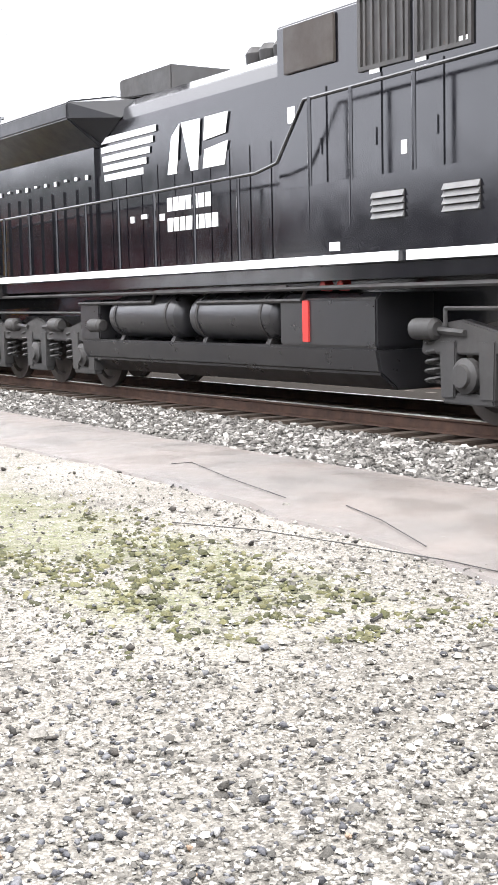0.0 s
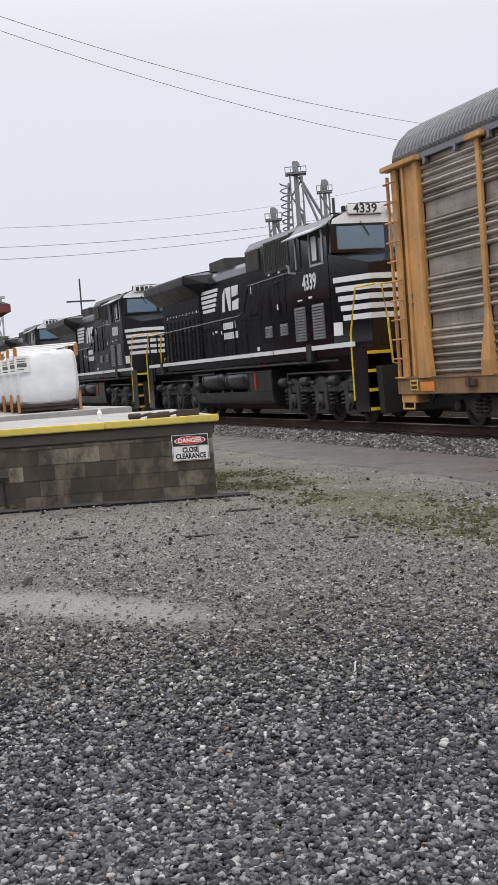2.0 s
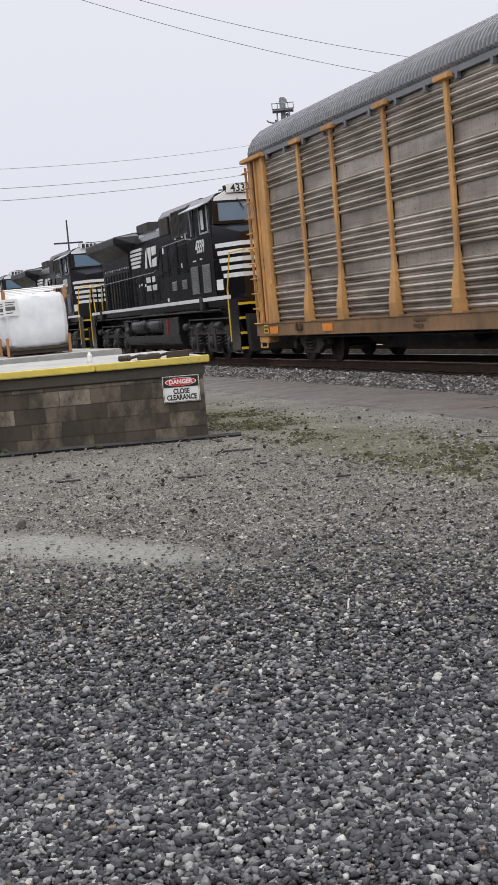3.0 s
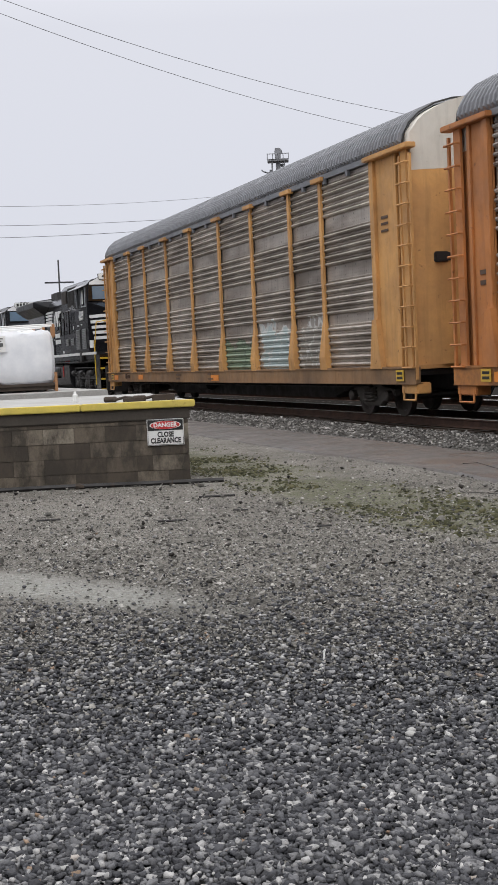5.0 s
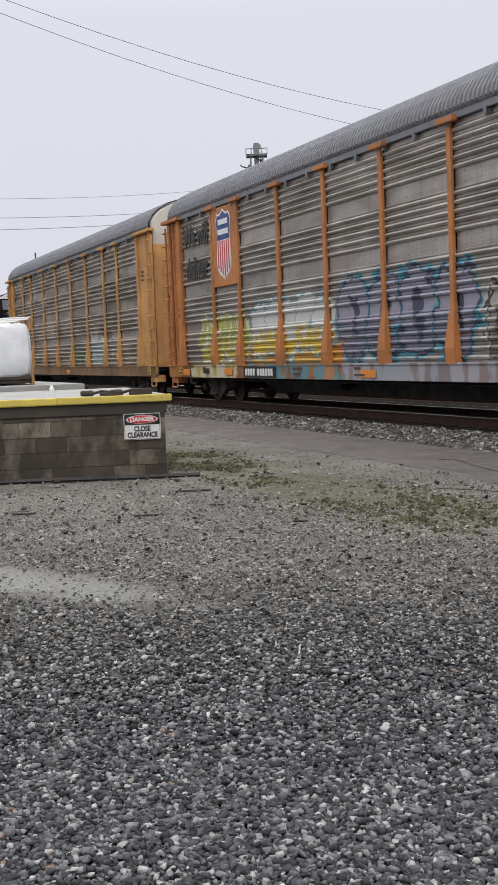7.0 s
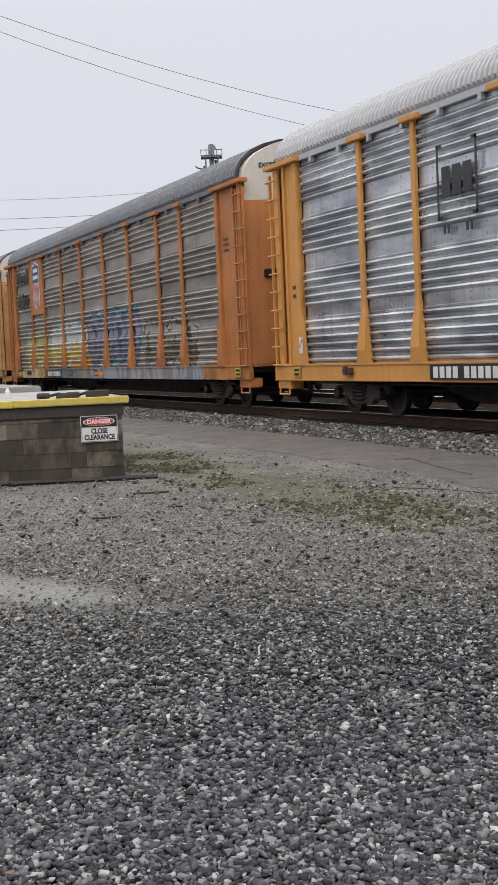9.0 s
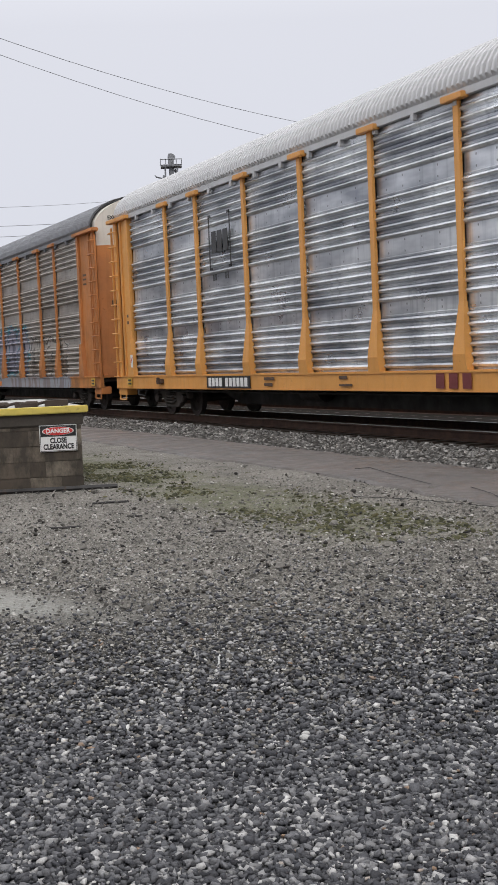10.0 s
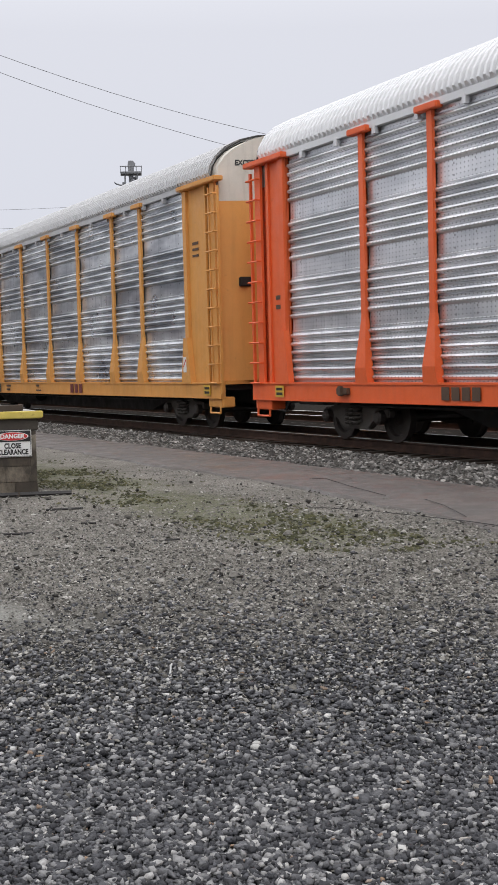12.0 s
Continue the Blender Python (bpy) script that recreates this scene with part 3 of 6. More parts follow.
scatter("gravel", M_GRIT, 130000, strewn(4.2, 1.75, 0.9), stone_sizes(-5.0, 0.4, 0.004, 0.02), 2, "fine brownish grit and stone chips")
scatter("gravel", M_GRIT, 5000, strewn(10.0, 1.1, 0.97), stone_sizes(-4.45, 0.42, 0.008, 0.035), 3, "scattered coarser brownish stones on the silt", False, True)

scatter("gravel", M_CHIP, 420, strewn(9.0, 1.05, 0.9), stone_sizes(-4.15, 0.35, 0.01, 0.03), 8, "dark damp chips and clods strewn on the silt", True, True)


def moss_places(r, n):
    """Clumps along the strip beside the asphalt."""
    x, y = r.normal(5.85, 0.42, n), 8.8 + 15 * r.uniform(0, 1, n) ** 1.3
    keep = np.array([noise.noise(Vector((p * 0.9, q * 0.5, 9))) + 0.4 * noise.noise(Vector((p * 4, q * 4, 2))) for p, q in zip(x, y)]) > r.uniform(-0.1, 0.35, n)
    x, y = x[keep], y[keep]
    z = np.array([lumpy(p, q) for p, q in zip(x, y)])
    return np.stack([x, y, z - 0.004], 1)


M_MOSS = stone_stuff("dull_green_moss", [(0.0, (0.03, 0.032, 0.014)), (0.5, (0.065, 0.066, 0.026)), (1.0, (0.13, 0.122, 0.06))], 0.95)
scatter("moss", M_MOSS, 14000, moss_places, stone_sizes(-4.2, 0.4, 0.006, 0.035), 6, "low tufts of dull green moss in the gravel")


def asphalt_path():
    """The worn strip of asphalt beside the track, with ragged edges."""
    bm = bmesh.new()
    r = random.Random(5)
    prev = None
    for i in range(150):
        y = -12 + i * 0.75
        wide = 0.35 * max(0.0, 1 - abs(y - 8) / 6)
        a = 7.7 - wide * 2 + 0.12 * noise.noise(Vector((y * 0.8, 1, 0))) + r.uniform(-0.04, 0.04)
        b = 9.45 + 0.1 * noise.noise(Vector((y * 0.9, 7, 0)))
        row = [bm.verts.new((a, y, -0.03)), bm.verts.new((a + 0.05, y, 0.028)), bm.verts.new(((a + b) / 2, y, 0.05)), bm.verts.new((b, y, 0.04))]
        if prev:
            for p, q, s, t in zip(prev, prev[1:], row[1:], row):
                bm.faces.new((p, q, s, t))
        prev = row
    return tagged(part("path", bm, M_ASPHALT), "worn brown-grey asphalt strip beside the track", "path", kind="structure")


asphalt_path()


def cables():
    """Thin black cables and cracks that lie across the asphalt and the gravel beside it."""
    lines = ([(8.26, 15.08, 0.05), (8.45, 15.0, 0.055), (8.15, 13.85, 0.055), (7.9, 12.59, 0.05)], [(8.04, 11.99, 0.05), (7.82, 11.29, 0.055), (7.47, 10.41, 0.045)],
             [(6.7, 12.3, 0.03), (7.0, 11.6, 0.035), (7.15, 10.8, 0.04), (7.3, 10.0, 0.04), (7.35, 8.6, 0.04)])
    for pts in lines:
        bm = bmesh.new()
        tube(bm, pts, 0.004, 5)
        tagged(part("cable", bm, M_DARK), "thin black cable lying on the asphalt", "cable", "cables on the path")


cables()


def track_bed(name, prof, material, label):
    bm = bmesh.new()
    lo, hi = [bm.verts.new((x, -60, z)) for x, z in prof], [bm.verts.new((x, 260, z)) for x, z in prof]
    for i in range(len(prof) - 1):
        bm.faces.new((lo[i], lo[i + 1], hi[i + 1], hi[i]))
    return tagged(part(name, bm, material), label, "ballast", kind="structure")


track_bed("ballast_bed", [(9.4, -0.05), (9.6, 0.02), (10.6, 0.05), (11.15, 0.04)], M_BALLAST, "grey crushed stone shoulder beside the track")
# this strip's colour carries the darkness below the train
track_bed("cinder_bed", [(11.15, 0.04), (11.6, 0.0), (13.8, 0.0), (15.4, 0.03), (16.6, 0.08), (19.6, 0.08), (21.0, 0.03), (60, 0.02), (61, -0.05)], M_BED_SHADE, "track bed coloured near-black for the shade under the cars")


def bed_places(x0, x1, y0, y1, power):
    def place(r, n):
        y = y0 + (y1 - y0) * r.uniform(0, 1, n) ** power
        x = r.uniform(x0, x1, n)
        z = np.interp(x, [9.4, 9.6, 10.6, 11.15, 12], [-0.01, 0.02, 0.05, 0.04, 0.0])
        return np.stack([x, y, z + r.uniform(-0.01, 0.025, n)], 1)
    return place


scatter("ballast", M_BALLAST, 26000, bed_places(9.4, 11.2, 9, 60, 1.8), lambda r, n: np.clip(r.lognormal(-3.75, 0.3, n), 0.014, 0.045), 4, "pale grey broken ballast along the rail", False)


def track(xc, name):
    """Two rails on ties."""
    prof = [(-0.07, 0.06), (0.07, 0.06), (0.065, 0.075), (0.012, 0.095), (0.012, 0.19), (0.036, 0.205), (0.036, 0.232), (0.026, 0.24), (-0.026, 0.24), (-0.036, 0.232), (-0.036, 0.205), (-0.012, 0.19), (-0.012, 0.095), (-0.065, 0.075)]
    for side in (-0.7525, 0.7525):
        bm = bmesh.new()
        prism(bm, [(xc + side + p, q) for p, q in prof], "y", -60, 260)
        tagged(part("rail", bm, M_RAIL), "rusty steel rail with a polished top", "rail", "rails of the tracks")
    bm = bmesh.new()
    box(bm, -1.3, 1.3, -0.11, 0.11, -0.06, 0.075)
    first = part("tie", bm, M_TIMBER, None, "", 0.012)
    tagged(first, "dark creosoted timber railway tie", "tie", "ties under the rails")
    first.matrix_basis = pose(xc, 8, -0.02)
    for i in range(1, 75):
        copy_thing(first, pose(xc, 8 + i * 0.55, -0.02, 0, 0, math.sin(i * 7.3)))


track(TRACK_X, "near")
track(TRACK_X + 4.5, "far")


# ---- the train: auto carriers ----
FRONT = {"first": 52.3, "second": 24.45, "third": -3.4, "fourth": -31.25}
POSTS = (3.96, 5.99, 8.74, 11.44, 14.2, 16.9, 19.65, 21.6)
LENGTH = 26.3      # from the mark to the rear end
MOVERS = []      # (thing, place along the track at the start of its run)
WHEELS = []      # (wheelset, place in its thing, radius)


def screen_profile():
    """Heights and depths of the corrugated side sheet, from the sill to the top rail."""
    pts, z = [(1.03, 0.0)], 1.06
    for tier, (ribs, flat) in enumerate(((6, 0.2), (5, 0.28), (5, 0.28), (5, 0.05))):
        pitch = 0.15
        for _ in range(ribs):
            pts += [(z, 0.0), (z + 0.02, -0.05), (z + 0.05, -0.066), (z + 0.078, -0.05), (z + 0.094, 0.0), (z + 0.108, -0.018), (z + 0.13, -0.02), (z + 0.142, 0.0)]
            z += pitch
        z += flat
    k = (5.2 - 1.03) / (z - 1.03)
    return [(1.03 + (a - 1.03) * k, b) for a, b in pts] + [(5.2, 0.0)]


PROFILE = screen_profile()


def screen(y0, y1):
    bm = bmesh.new()
    a = [bm.verts.new((-1.4 + d, y0, z)) for z, d in PROFILE]
    b = [bm.verts.new((-1.4 + d, y1, z)) for z, d in PROFILE]
    c, e = [bm.verts.new((-1.37 + d, y0, z)) for z, d in PROFILE], [bm.verts.new((-1.37 + d, y1, z)) for z, d in PROFILE]
    for i in range(len(PROFILE) - 1):
        bm.faces.new((a[i], b[i], b[i + 1], a[i + 1]))
        bm.faces.new((c[i], c[i + 1], e[i + 1], e[i]))
        bm.faces.new((a[i], a[i + 1], c[i + 1], c[i]))
        bm.faces.new((b[i], e[i], e[i + 1], b[i + 1]))
    return bm


def post_mesh(bm, y):
    """A side post: slim above, flared foot, set proud of the sheet."""
    w, f = 0.07, 0.2
    box(bm, -1.5, -1.44, y - w, y + w, 2.1, 5.2)
    v = []
    for z, hw, x in ((1.0, f, -1.56), (1.28, f * 0.85, -1.585), (2.1, w, -1.5)):
        v.append([bm.verts.new(p) for p in ((x, y - hw, z), (x, y + hw, z), (-1.43, y + hw, z), (-1.43, y - hw, z))])
    for lo, hi in zip(v, v[1:]):
        for i in range(4):
            bm.faces.new((lo[i], lo[(i + 1) % 4], hi[(i + 1) % 4], hi[i]))
    bm.faces.new(v[0][::-1]), bm.faces.new(v[-1])
    return bm


def wheelset(parent, y, r, gauge=0.7525):
    """An axle with two flanged wheels, turning on its own axis."""
    bm = bmesh.new()
    for s in (-1, 1):
        c = (s * gauge, 0, 0)
        lathe(bm, [(-0.065 * s, r * 0.55), (-0.065 * s, r), (0.045 * s, r), (0.05 * s, r + 0.028), (0.075 * s, r + 0.028), (0.075 * s, r * 0.8), (0.03 * s, r * 0.72), (0.03 * s, r * 0.3), (0.07 * s, r * 0.2)], "x", c, 28)
        lathe(bm, [(-0.068 * s, r * 0.12), (-0.14 * s, r * 0.12)], "x", c, 6)
        for k in range(4):
            a = k * 1.5708
            lathe(bm, [(-0.066 * s, 0.03), (-0.085 * s, 0.03)], "x", (c[0], r * 0.36 * math.cos(a), r * 0.36 * math.sin(a)), 6)
    lathe(bm, [(-0.7, 0.08), (0.7, 0.08)], "x", (0, 0, 0), 10)
    ob = part("wheelset", bm, M_WHEEL, parent, "", 0, True)
    ob.matrix_basis = pose(0, y, r)
    WHEELS.append((ob, y, r))
    return ob


def spring(bm, x, y, z0, z1, r, turns=4):
    n = turns * 8
    tube(bm, [(x + r * math.cos(i * 0.785), y + r * math.sin(i * 0.785), z0 + (z1 - z0) * i / n) for i in range(n + 1)], 0.022, 5)


def freight_truck(parent, yc):
    """A two-axle freight truck: side frames with springs, bolster, and two wheelsets."""
    for s in (-1, 1):
        bm = bmesh.new()
        x0, x1 = sorted((s * 0.98, s * 1.12))
        prism(bm, [(yc - 1.1, 0.42), (yc - 1.1, 0.56), (yc - 0.55, 0.62), (yc - 0.35, 0.78), (yc + 0.35, 0.78), (yc + 0.55, 0.62), (yc + 1.1, 0.56), (yc + 1.1, 0.42), (yc + 0.75, 0.42), (yc + 0.4, 0.2), (yc - 0.4, 0.2), (yc - 0.75, 0.42)], "x", x0, x1)
        frame_part = part("side_frame", bm, M_TRUCK, parent, "", 0.02)
        bm = bmesh.new()
        for d in (-0.16, 0, 0.16):
            spring(bm, s * 1.16, yc + d, 0.28, 0.58, 0.07)
        part("spring_nest", bm, M_TRUCK, frame_part)
        for d in (-0.89, 0.89):
            bm = bmesh.new()
            lathe(bm, [(0, 0.12), (s * 0.1, 0.12), (s * 0.13, 0.08)], "x", (s * 1.12, yc + d, 0.42), 12)
            part("bearing_cap", bm, M_WHEEL, frame_part)
    bm = bmesh.new()
    box(bm, -1.1, 1.1, yc - 0.16, yc + 0.16, 0.5, 0.72)
    part("bolster", bm, M_DARK, parent, "", 0.02)
    wheelset(parent, yc - 0.89, 0.4)
    wheelset(parent, yc + 0.89, 0.4)


def ladder(parent, material, x, y0, y1, z0, z1, n, side):
    """Two stiles with bent rungs that stand out from the car's side."""
    bm = bmesh.new()
    box(bm, x - 0.025, x + 0.025, y0 - 0.03, y0 + 0.03, z0, z1)
    lad = part("ladder", bm, material, parent)
    bm = bmesh.new()
    box(bm, x - 0.025, x + 0.025, y1 - 0.03, y1 + 0.03, z0, z1)
    part("stile", bm, material, lad)
    o = side * 0.1
    for i in range(n):
        z = z0 + (z1 - z0) * (i + 0.6) / n
        bm = bmesh.new()
        tube(bm, [(x, y0, z), (x + o, y0, z), (x + o, y1, z), (x, y1, z)], 0.02, 6)
        part("rung", bm, material, lad)
    return lad


ARCH_HALF = [(x, 5.3 + (z - 5.3) * 1.28) for x, z in ((0, 6.02), (0.38, 5.99), (0.75, 5.91), (1.08, 5.78), (1.3, 5.62), (1.42, 5.46), (1.46, 5.335), (1.47, 5.3))]


def roof_shell(bm, y0, y1, step, rise):
    """An arched roof with crosswise corrugations; the far slope mirrors the near one."""
    arch = [(-x, z) for x, z in ARCH_HALF[::-1]] + ARCH_HALF[1:]
    n = int(abs(y1 - y0) / step)
    prev = None
    for i in range(n + 1):
        y = y0 + (y1 - y0) * i / n
        h = rise * (i % 5 not in (0, 4))
        row = [bm.verts.new((x * (1 + h * 0.7), y, z + h * 0.8) if z > 5.32 else (x, y, z)) for x, z in arch]
        if prev:
            for k in range(len(arch) - 1):
                bm.faces.new((prev[k], prev[k + 1], row[k + 1], row[k]))
        prev = row
    return arch


def end_door(car, body, y, out, y_roof):
    """A bowed end door that bulges outwards, painted pale above the line of the side panels, with a latch."""
    def bow(x):
        return y + out * 0.34 * (1 - (x / 1.4) ** 2)

    def top(x):
        return float(np.interp(abs(x), [p for p, _ in ARCH_HALF], [q for _, q in ARCH_HALF])) - 0.02
    xs = [-1.4 + 0.14 * i for i in range(21)]

    def panel(name, lo, hi, material, parent, label=""):
        bm = bmesh.new()
        rows = [[bm.verts.new((x, f(x) if callable(f) else f, h(x))) for x in xs] for f, h in ((bow, lo), (bow, hi), (y_roof, hi), (y_roof, lo))]
        for a, b in zip(rows, rows[1:] + rows[:1]):
            for i in range(len(xs) - 1):
                bm.faces.new((a[i], a[i + 1], b[i + 1], b[i]))
        for i in (0, -1):
            bm.faces.new([r[i] for r in rows])
        return part(name, bm, material, parent, label, 0, True)
    door = panel("end_door", lambda x: 1.06, lambda x: 4.8, body, car)
    panel("door_top", lambda x: 4.802, top, M_CREAM, door, "pale painted upper part of the end door")
    for x in (-0.46, 0.46):
        bm = bmesh.new()
        box(bm, x - 0.012, x + 0.012, bow(x) - 0.02, bow(x) + 0.012 * out, 1.1, 4.78)
        part("door_seam", bm, M_BAR, door)
    bm = bmesh.new()
    box(bm, -1.06, -0.72, *sorted((bow(-0.9) - out * 0.06, bow(-0.9) + out * 0.05)), 3.02, 3.22)
    part("latch", bm, M_DARK, door, "", 0.02)
    bm = bmesh.new()
    box(bm, -1.42, 1.42, *sorted((y - out * 0.3, y + out * 0.16)), 0.98, 1.06)
    part("door_track", bm, body, door)
    return door


def auto_carrier(key, label, body, roof, screens, sill, nose):
    """One car; its front end stands nose metres before the mark."""
    car = thing("auto_carrier", label, "rail car", "auto carriers of the train")
    MOVERS.append((car, FRONT[key]))
    L = LENGTH
    for s in (-1, 1):                      # sills
        bm = bmesh.new()
        x0, x1 = sorted((s * 1.54, s * 1.42))
        box(bm, x0, x1, -L + 0.2, nose - 0.15, 0.7, 1.0)
        box(bm, *sorted((s * 1.56, s * 1.36)), -L + 0.2, nose - 0.15, 0.985, 1.03)
        box(bm, *sorted((s * 1.55, s * 1.38)), -L + 0.2, nose - 0.15, 0.68, 0.71)
        part("side_sill", bm, sill, car, "", 0.008)
    bm = bmesh.new()
    box(bm, -1.4, 1.4, -L + 0.3, nose - 0.3, 0.86, 0.96)
    part("deck", bm, M_DARK, car)
    bm = bmesh.new()
    box(bm, -0.38, 0.38, -L - 0.1, nose + 0.1, 0.55, 0.9)
    prism(bm, [(-L + 5.0, 0.86), (-L + 5.0, 0.62), (-L + 6.4, 0.3), (-6.2, 0.3), (-4.9, 0.62), (-4.9, 0.86)], "x", -0.62, 0.62)
    part("center_sill", bm, M_DARK, car, "", 0.02)
    bm = bmesh.new()
    lathe(bm, [(0, 0.1), (0.02, 0.2), (0.9, 0.2), (0.92, 0.1)], "y", (-0.85, -L * 0.42, 0.62), 14)
    part("air_reservoir", bm, M_DARK, car, "", 0, True)
    bm = bmesh.new()
    tube(bm, [(-1.2, -3, 0.62), (-1.2, -L + 3, 0.62)], 0.035, 6)
    part("brake_pipe", bm, M_DARK, car)
    cuts = [1.6 - nose, *POSTS, 24.3]
    for a, b in zip(cuts, cuts[1:]):       # side sheets between the posts
        sheet = part("side_screen", screen(-b + 0.05, -a - 0.05), screens, car)
        shared("side_screen", sheet, car, pose(0, -a - b, 0, 0, 0, 180))
    for p in POSTS:
        post = part("side_post", post_mesh(bmesh.new(), -p), body, car)
        shared("side_post", post, car, pose(0, -2 * p, 0, 0, 0, 180))
        bm = bmesh.new()
        box(bm, -1.585, -1.44, -p - 0.3, -p + 0.3, 5.17, 5.27)
        part("post_cap", bm, body, post, "", 0.012)
    bm = bmesh.new()
    for s in (-1, 1):
        box(bm, *sorted((s * 1.5, s * 1.38)), -L + 0.5, nose - 0.5, 5.21, 5.32)
        for i in range(19):
            y = -1.9 - i * 1.25
            box(bm, *sorted((s * 1.51, s * 1.44)), y - 0.05, y + 0.05, 5.1, 5.24)
    part("top_rail", bm, roof, car)
    bm = bmesh.new()
    roof_shell(bm, nose - 0.55, -L + 0.55, 0.03, 0.075)
    part("roof", bm, roof, car)
    # ends: corner panels, header, ladders, folding end doors
    for end in (0, 1):
        y_out, y_in = (nose - 0.2, nose - 1.6) if end == 0 else (-L + 0.2, -24.3)
        lo, hi = sorted((y_out, y_in))
        sg = -1 if end == 0 else 1           # from the car's end towards its middle
        y_gap = y_out + sg * 0.62              # ladder, then a dark slot, then the panel
        for s in (-1, 1):
            bm = bmesh.new()
            box(bm, *sorted((s * 1.46, s * 1.4)), *sorted((y_gap, y_in)), 1.03, 5.2)
            panel = part("corner_panel", bm, body, car, "", 0.01)
            yy = y_in - sg * 0.1
            for at, wide, out in ((yy, 0.1, 1.53), (y_gap + sg * 0.06, 0.06, 1.5)):
                bm = bmesh.new()
                box(bm, *sorted((s * out, s * 1.45)), at - wide, at + wide, 1.03, 5.2)
                part("panel_post", bm, body, panel, "", 0.01)
            bm = bmesh.new()
            box(bm, *sorted((s * 1.62, s * 1.4)), *sorted((y_out - sg * 0.1, y_in + sg * 0.12)), 5.2, 5.3)
            part("header", bm, body, panel, "", 0.015)
            bm = bmesh.new()
            prism(bm, [(yy - 0.26, 1.0), (yy + 0.26, 1.0), (yy + 0.1, 2.0), (yy - 0.1, 2.0)], "x", *sorted((s * 1.58, s * 1.46)))
            part("foot_gusset", bm, body, panel)
            bm = bmesh.new()
            box(bm, *sorted((s * 1.2, s * 1.12)), *sorted((y_out + sg * 0.3, y_in)), 1.0, 5.2)
            part("recess_wall", bm, body, car)
            lad = ladder(car, body, s * 1.5, y_out, y_out + sg * 0.42, 0.78, 5.1, 11, s)
            bm = bmesh.new()
            box(bm, *sorted((s * 1.5, s * 1.44)), *sorted((y_out + sg * 0.16, y_out + sg * 0.4)), 0.78, 5.2)
            part("ladder_plate", bm, body, lad, "", 0.01)
        yt = nose - 0.5 if end == 0 else -L + 0.5
        end_door(car, body, y_out + sg * 0.14, -sg, y_out + sg * 0.9)
        bm = bmesh.new()
        rim = [(-1.5, 5.28), (-1.46, 5.46), (-1.33, 5.64), (-1.1, 5.8), (-0.76, 5.94), (-0.38, 6.02), (0, 6.05), (0.38, 6.02), (0.76, 5.94), (1.1, 5.8), (1.33, 5.64), (1.46, 5.46), (1.5, 5.28)]
        tube(bm, [(x, yt, 5.3 + (z - 5.3) * 1.28) for x, z in rim], 0.02, 6)
        part("roof_rim", bm, M_DARK, car)
        ye = nose + 0.1 if end == 0 else -L - 0.1
        bm = bmesh.new()
        sgn = 1 if end == 0 else -1
        box(bm, -0.16, 0.16, *sorted((ye, ye + sgn * 0.3)), 0.66, 0.92)
        box(bm, -0.24, 0.2, *sorted((ye + sgn * 0.26, ye + sgn * 0.46)), 0.62, 0.96)
        part("coupler", bm, M_DARK, car, "", 0.03)
        bm = bmesh.new()
        tube(bm, [(-0.5, ye, 0.75), (-0.55, ye + sgn * 0.2, 0.45), (-0.4, ye + sgn * 0.45, 0.4)], 0.03, 6)
        part("air_hose", bm, M_DARK, car)
        bm = bmesh.new()
        for yy in (y_out - sgn * 0.1, y_out - sgn * 0.6):
            tube(bm, [(-1.48, yy, 0.75), (-1.5, yy, 0.38)], 0.022, 6)
        tube(bm, [(-1.5, y_out - sgn * 0.1, 0.38), (-1.5, y_out - sgn * 0.6, 0.38)], 0.022, 6)
        part("stirrup", bm, body, car)
        bm = bmesh.new()
        box(bm, -1.5, -1.2, *sorted((y_out, y_out - sgn * 0.7)), 0.5, 0.72)
        part("end_bracket", bm, body, car, "", 0.02)
    freight_truck(car, -3.0)
    freight_truck(car, -L + 3.1)
    return car


rack1 = auto_carrier("first", "faded yellow auto carrier with grimy brown-grey corrugated sides", M_CAR_Y1, M_ROOF_D, M_SCR1, M_SILL, 0.0)
rack2 = auto_carrier("second", "rusty orange auto carrier with sprayed graffiti and shield emblem", M_CAR_B, M_ROOF_D, M_SCR2, M_SILL2, 0.38)
rack3 = auto_carrier("third", "golden yellow auto carrier with clean galvanised corrugated sides", M_CAR_Y, M_ROOF_L, M_SCR3, M_CAR_Y, 0.38)
rack4 = auto_carrier("fourth", "bright orange auto carrier with shiny galvanised corrugated sides", M_CAR_O, M_ROOF_W, M_SCR4, M_CAR_O, 0.38)


# ---- markings on the auto carriers ----
def sill_marks(car, material, spots):
    for a, b, lo, hi in spots:
        bars("marking", car, material, near_side(-1.562, -a, (lo + hi) / 2), [(0, b - a, -(hi - lo) / 2, (hi - lo) / 2)])


def letter_bars(x0, n, w, gap, h):
    """Plain upright bars that stand for a word of n letters."""
    return [(x0 + i * (w + gap), x0 + i * (w + gap) + w, -h / 2, h / 2) for i in range(n)]


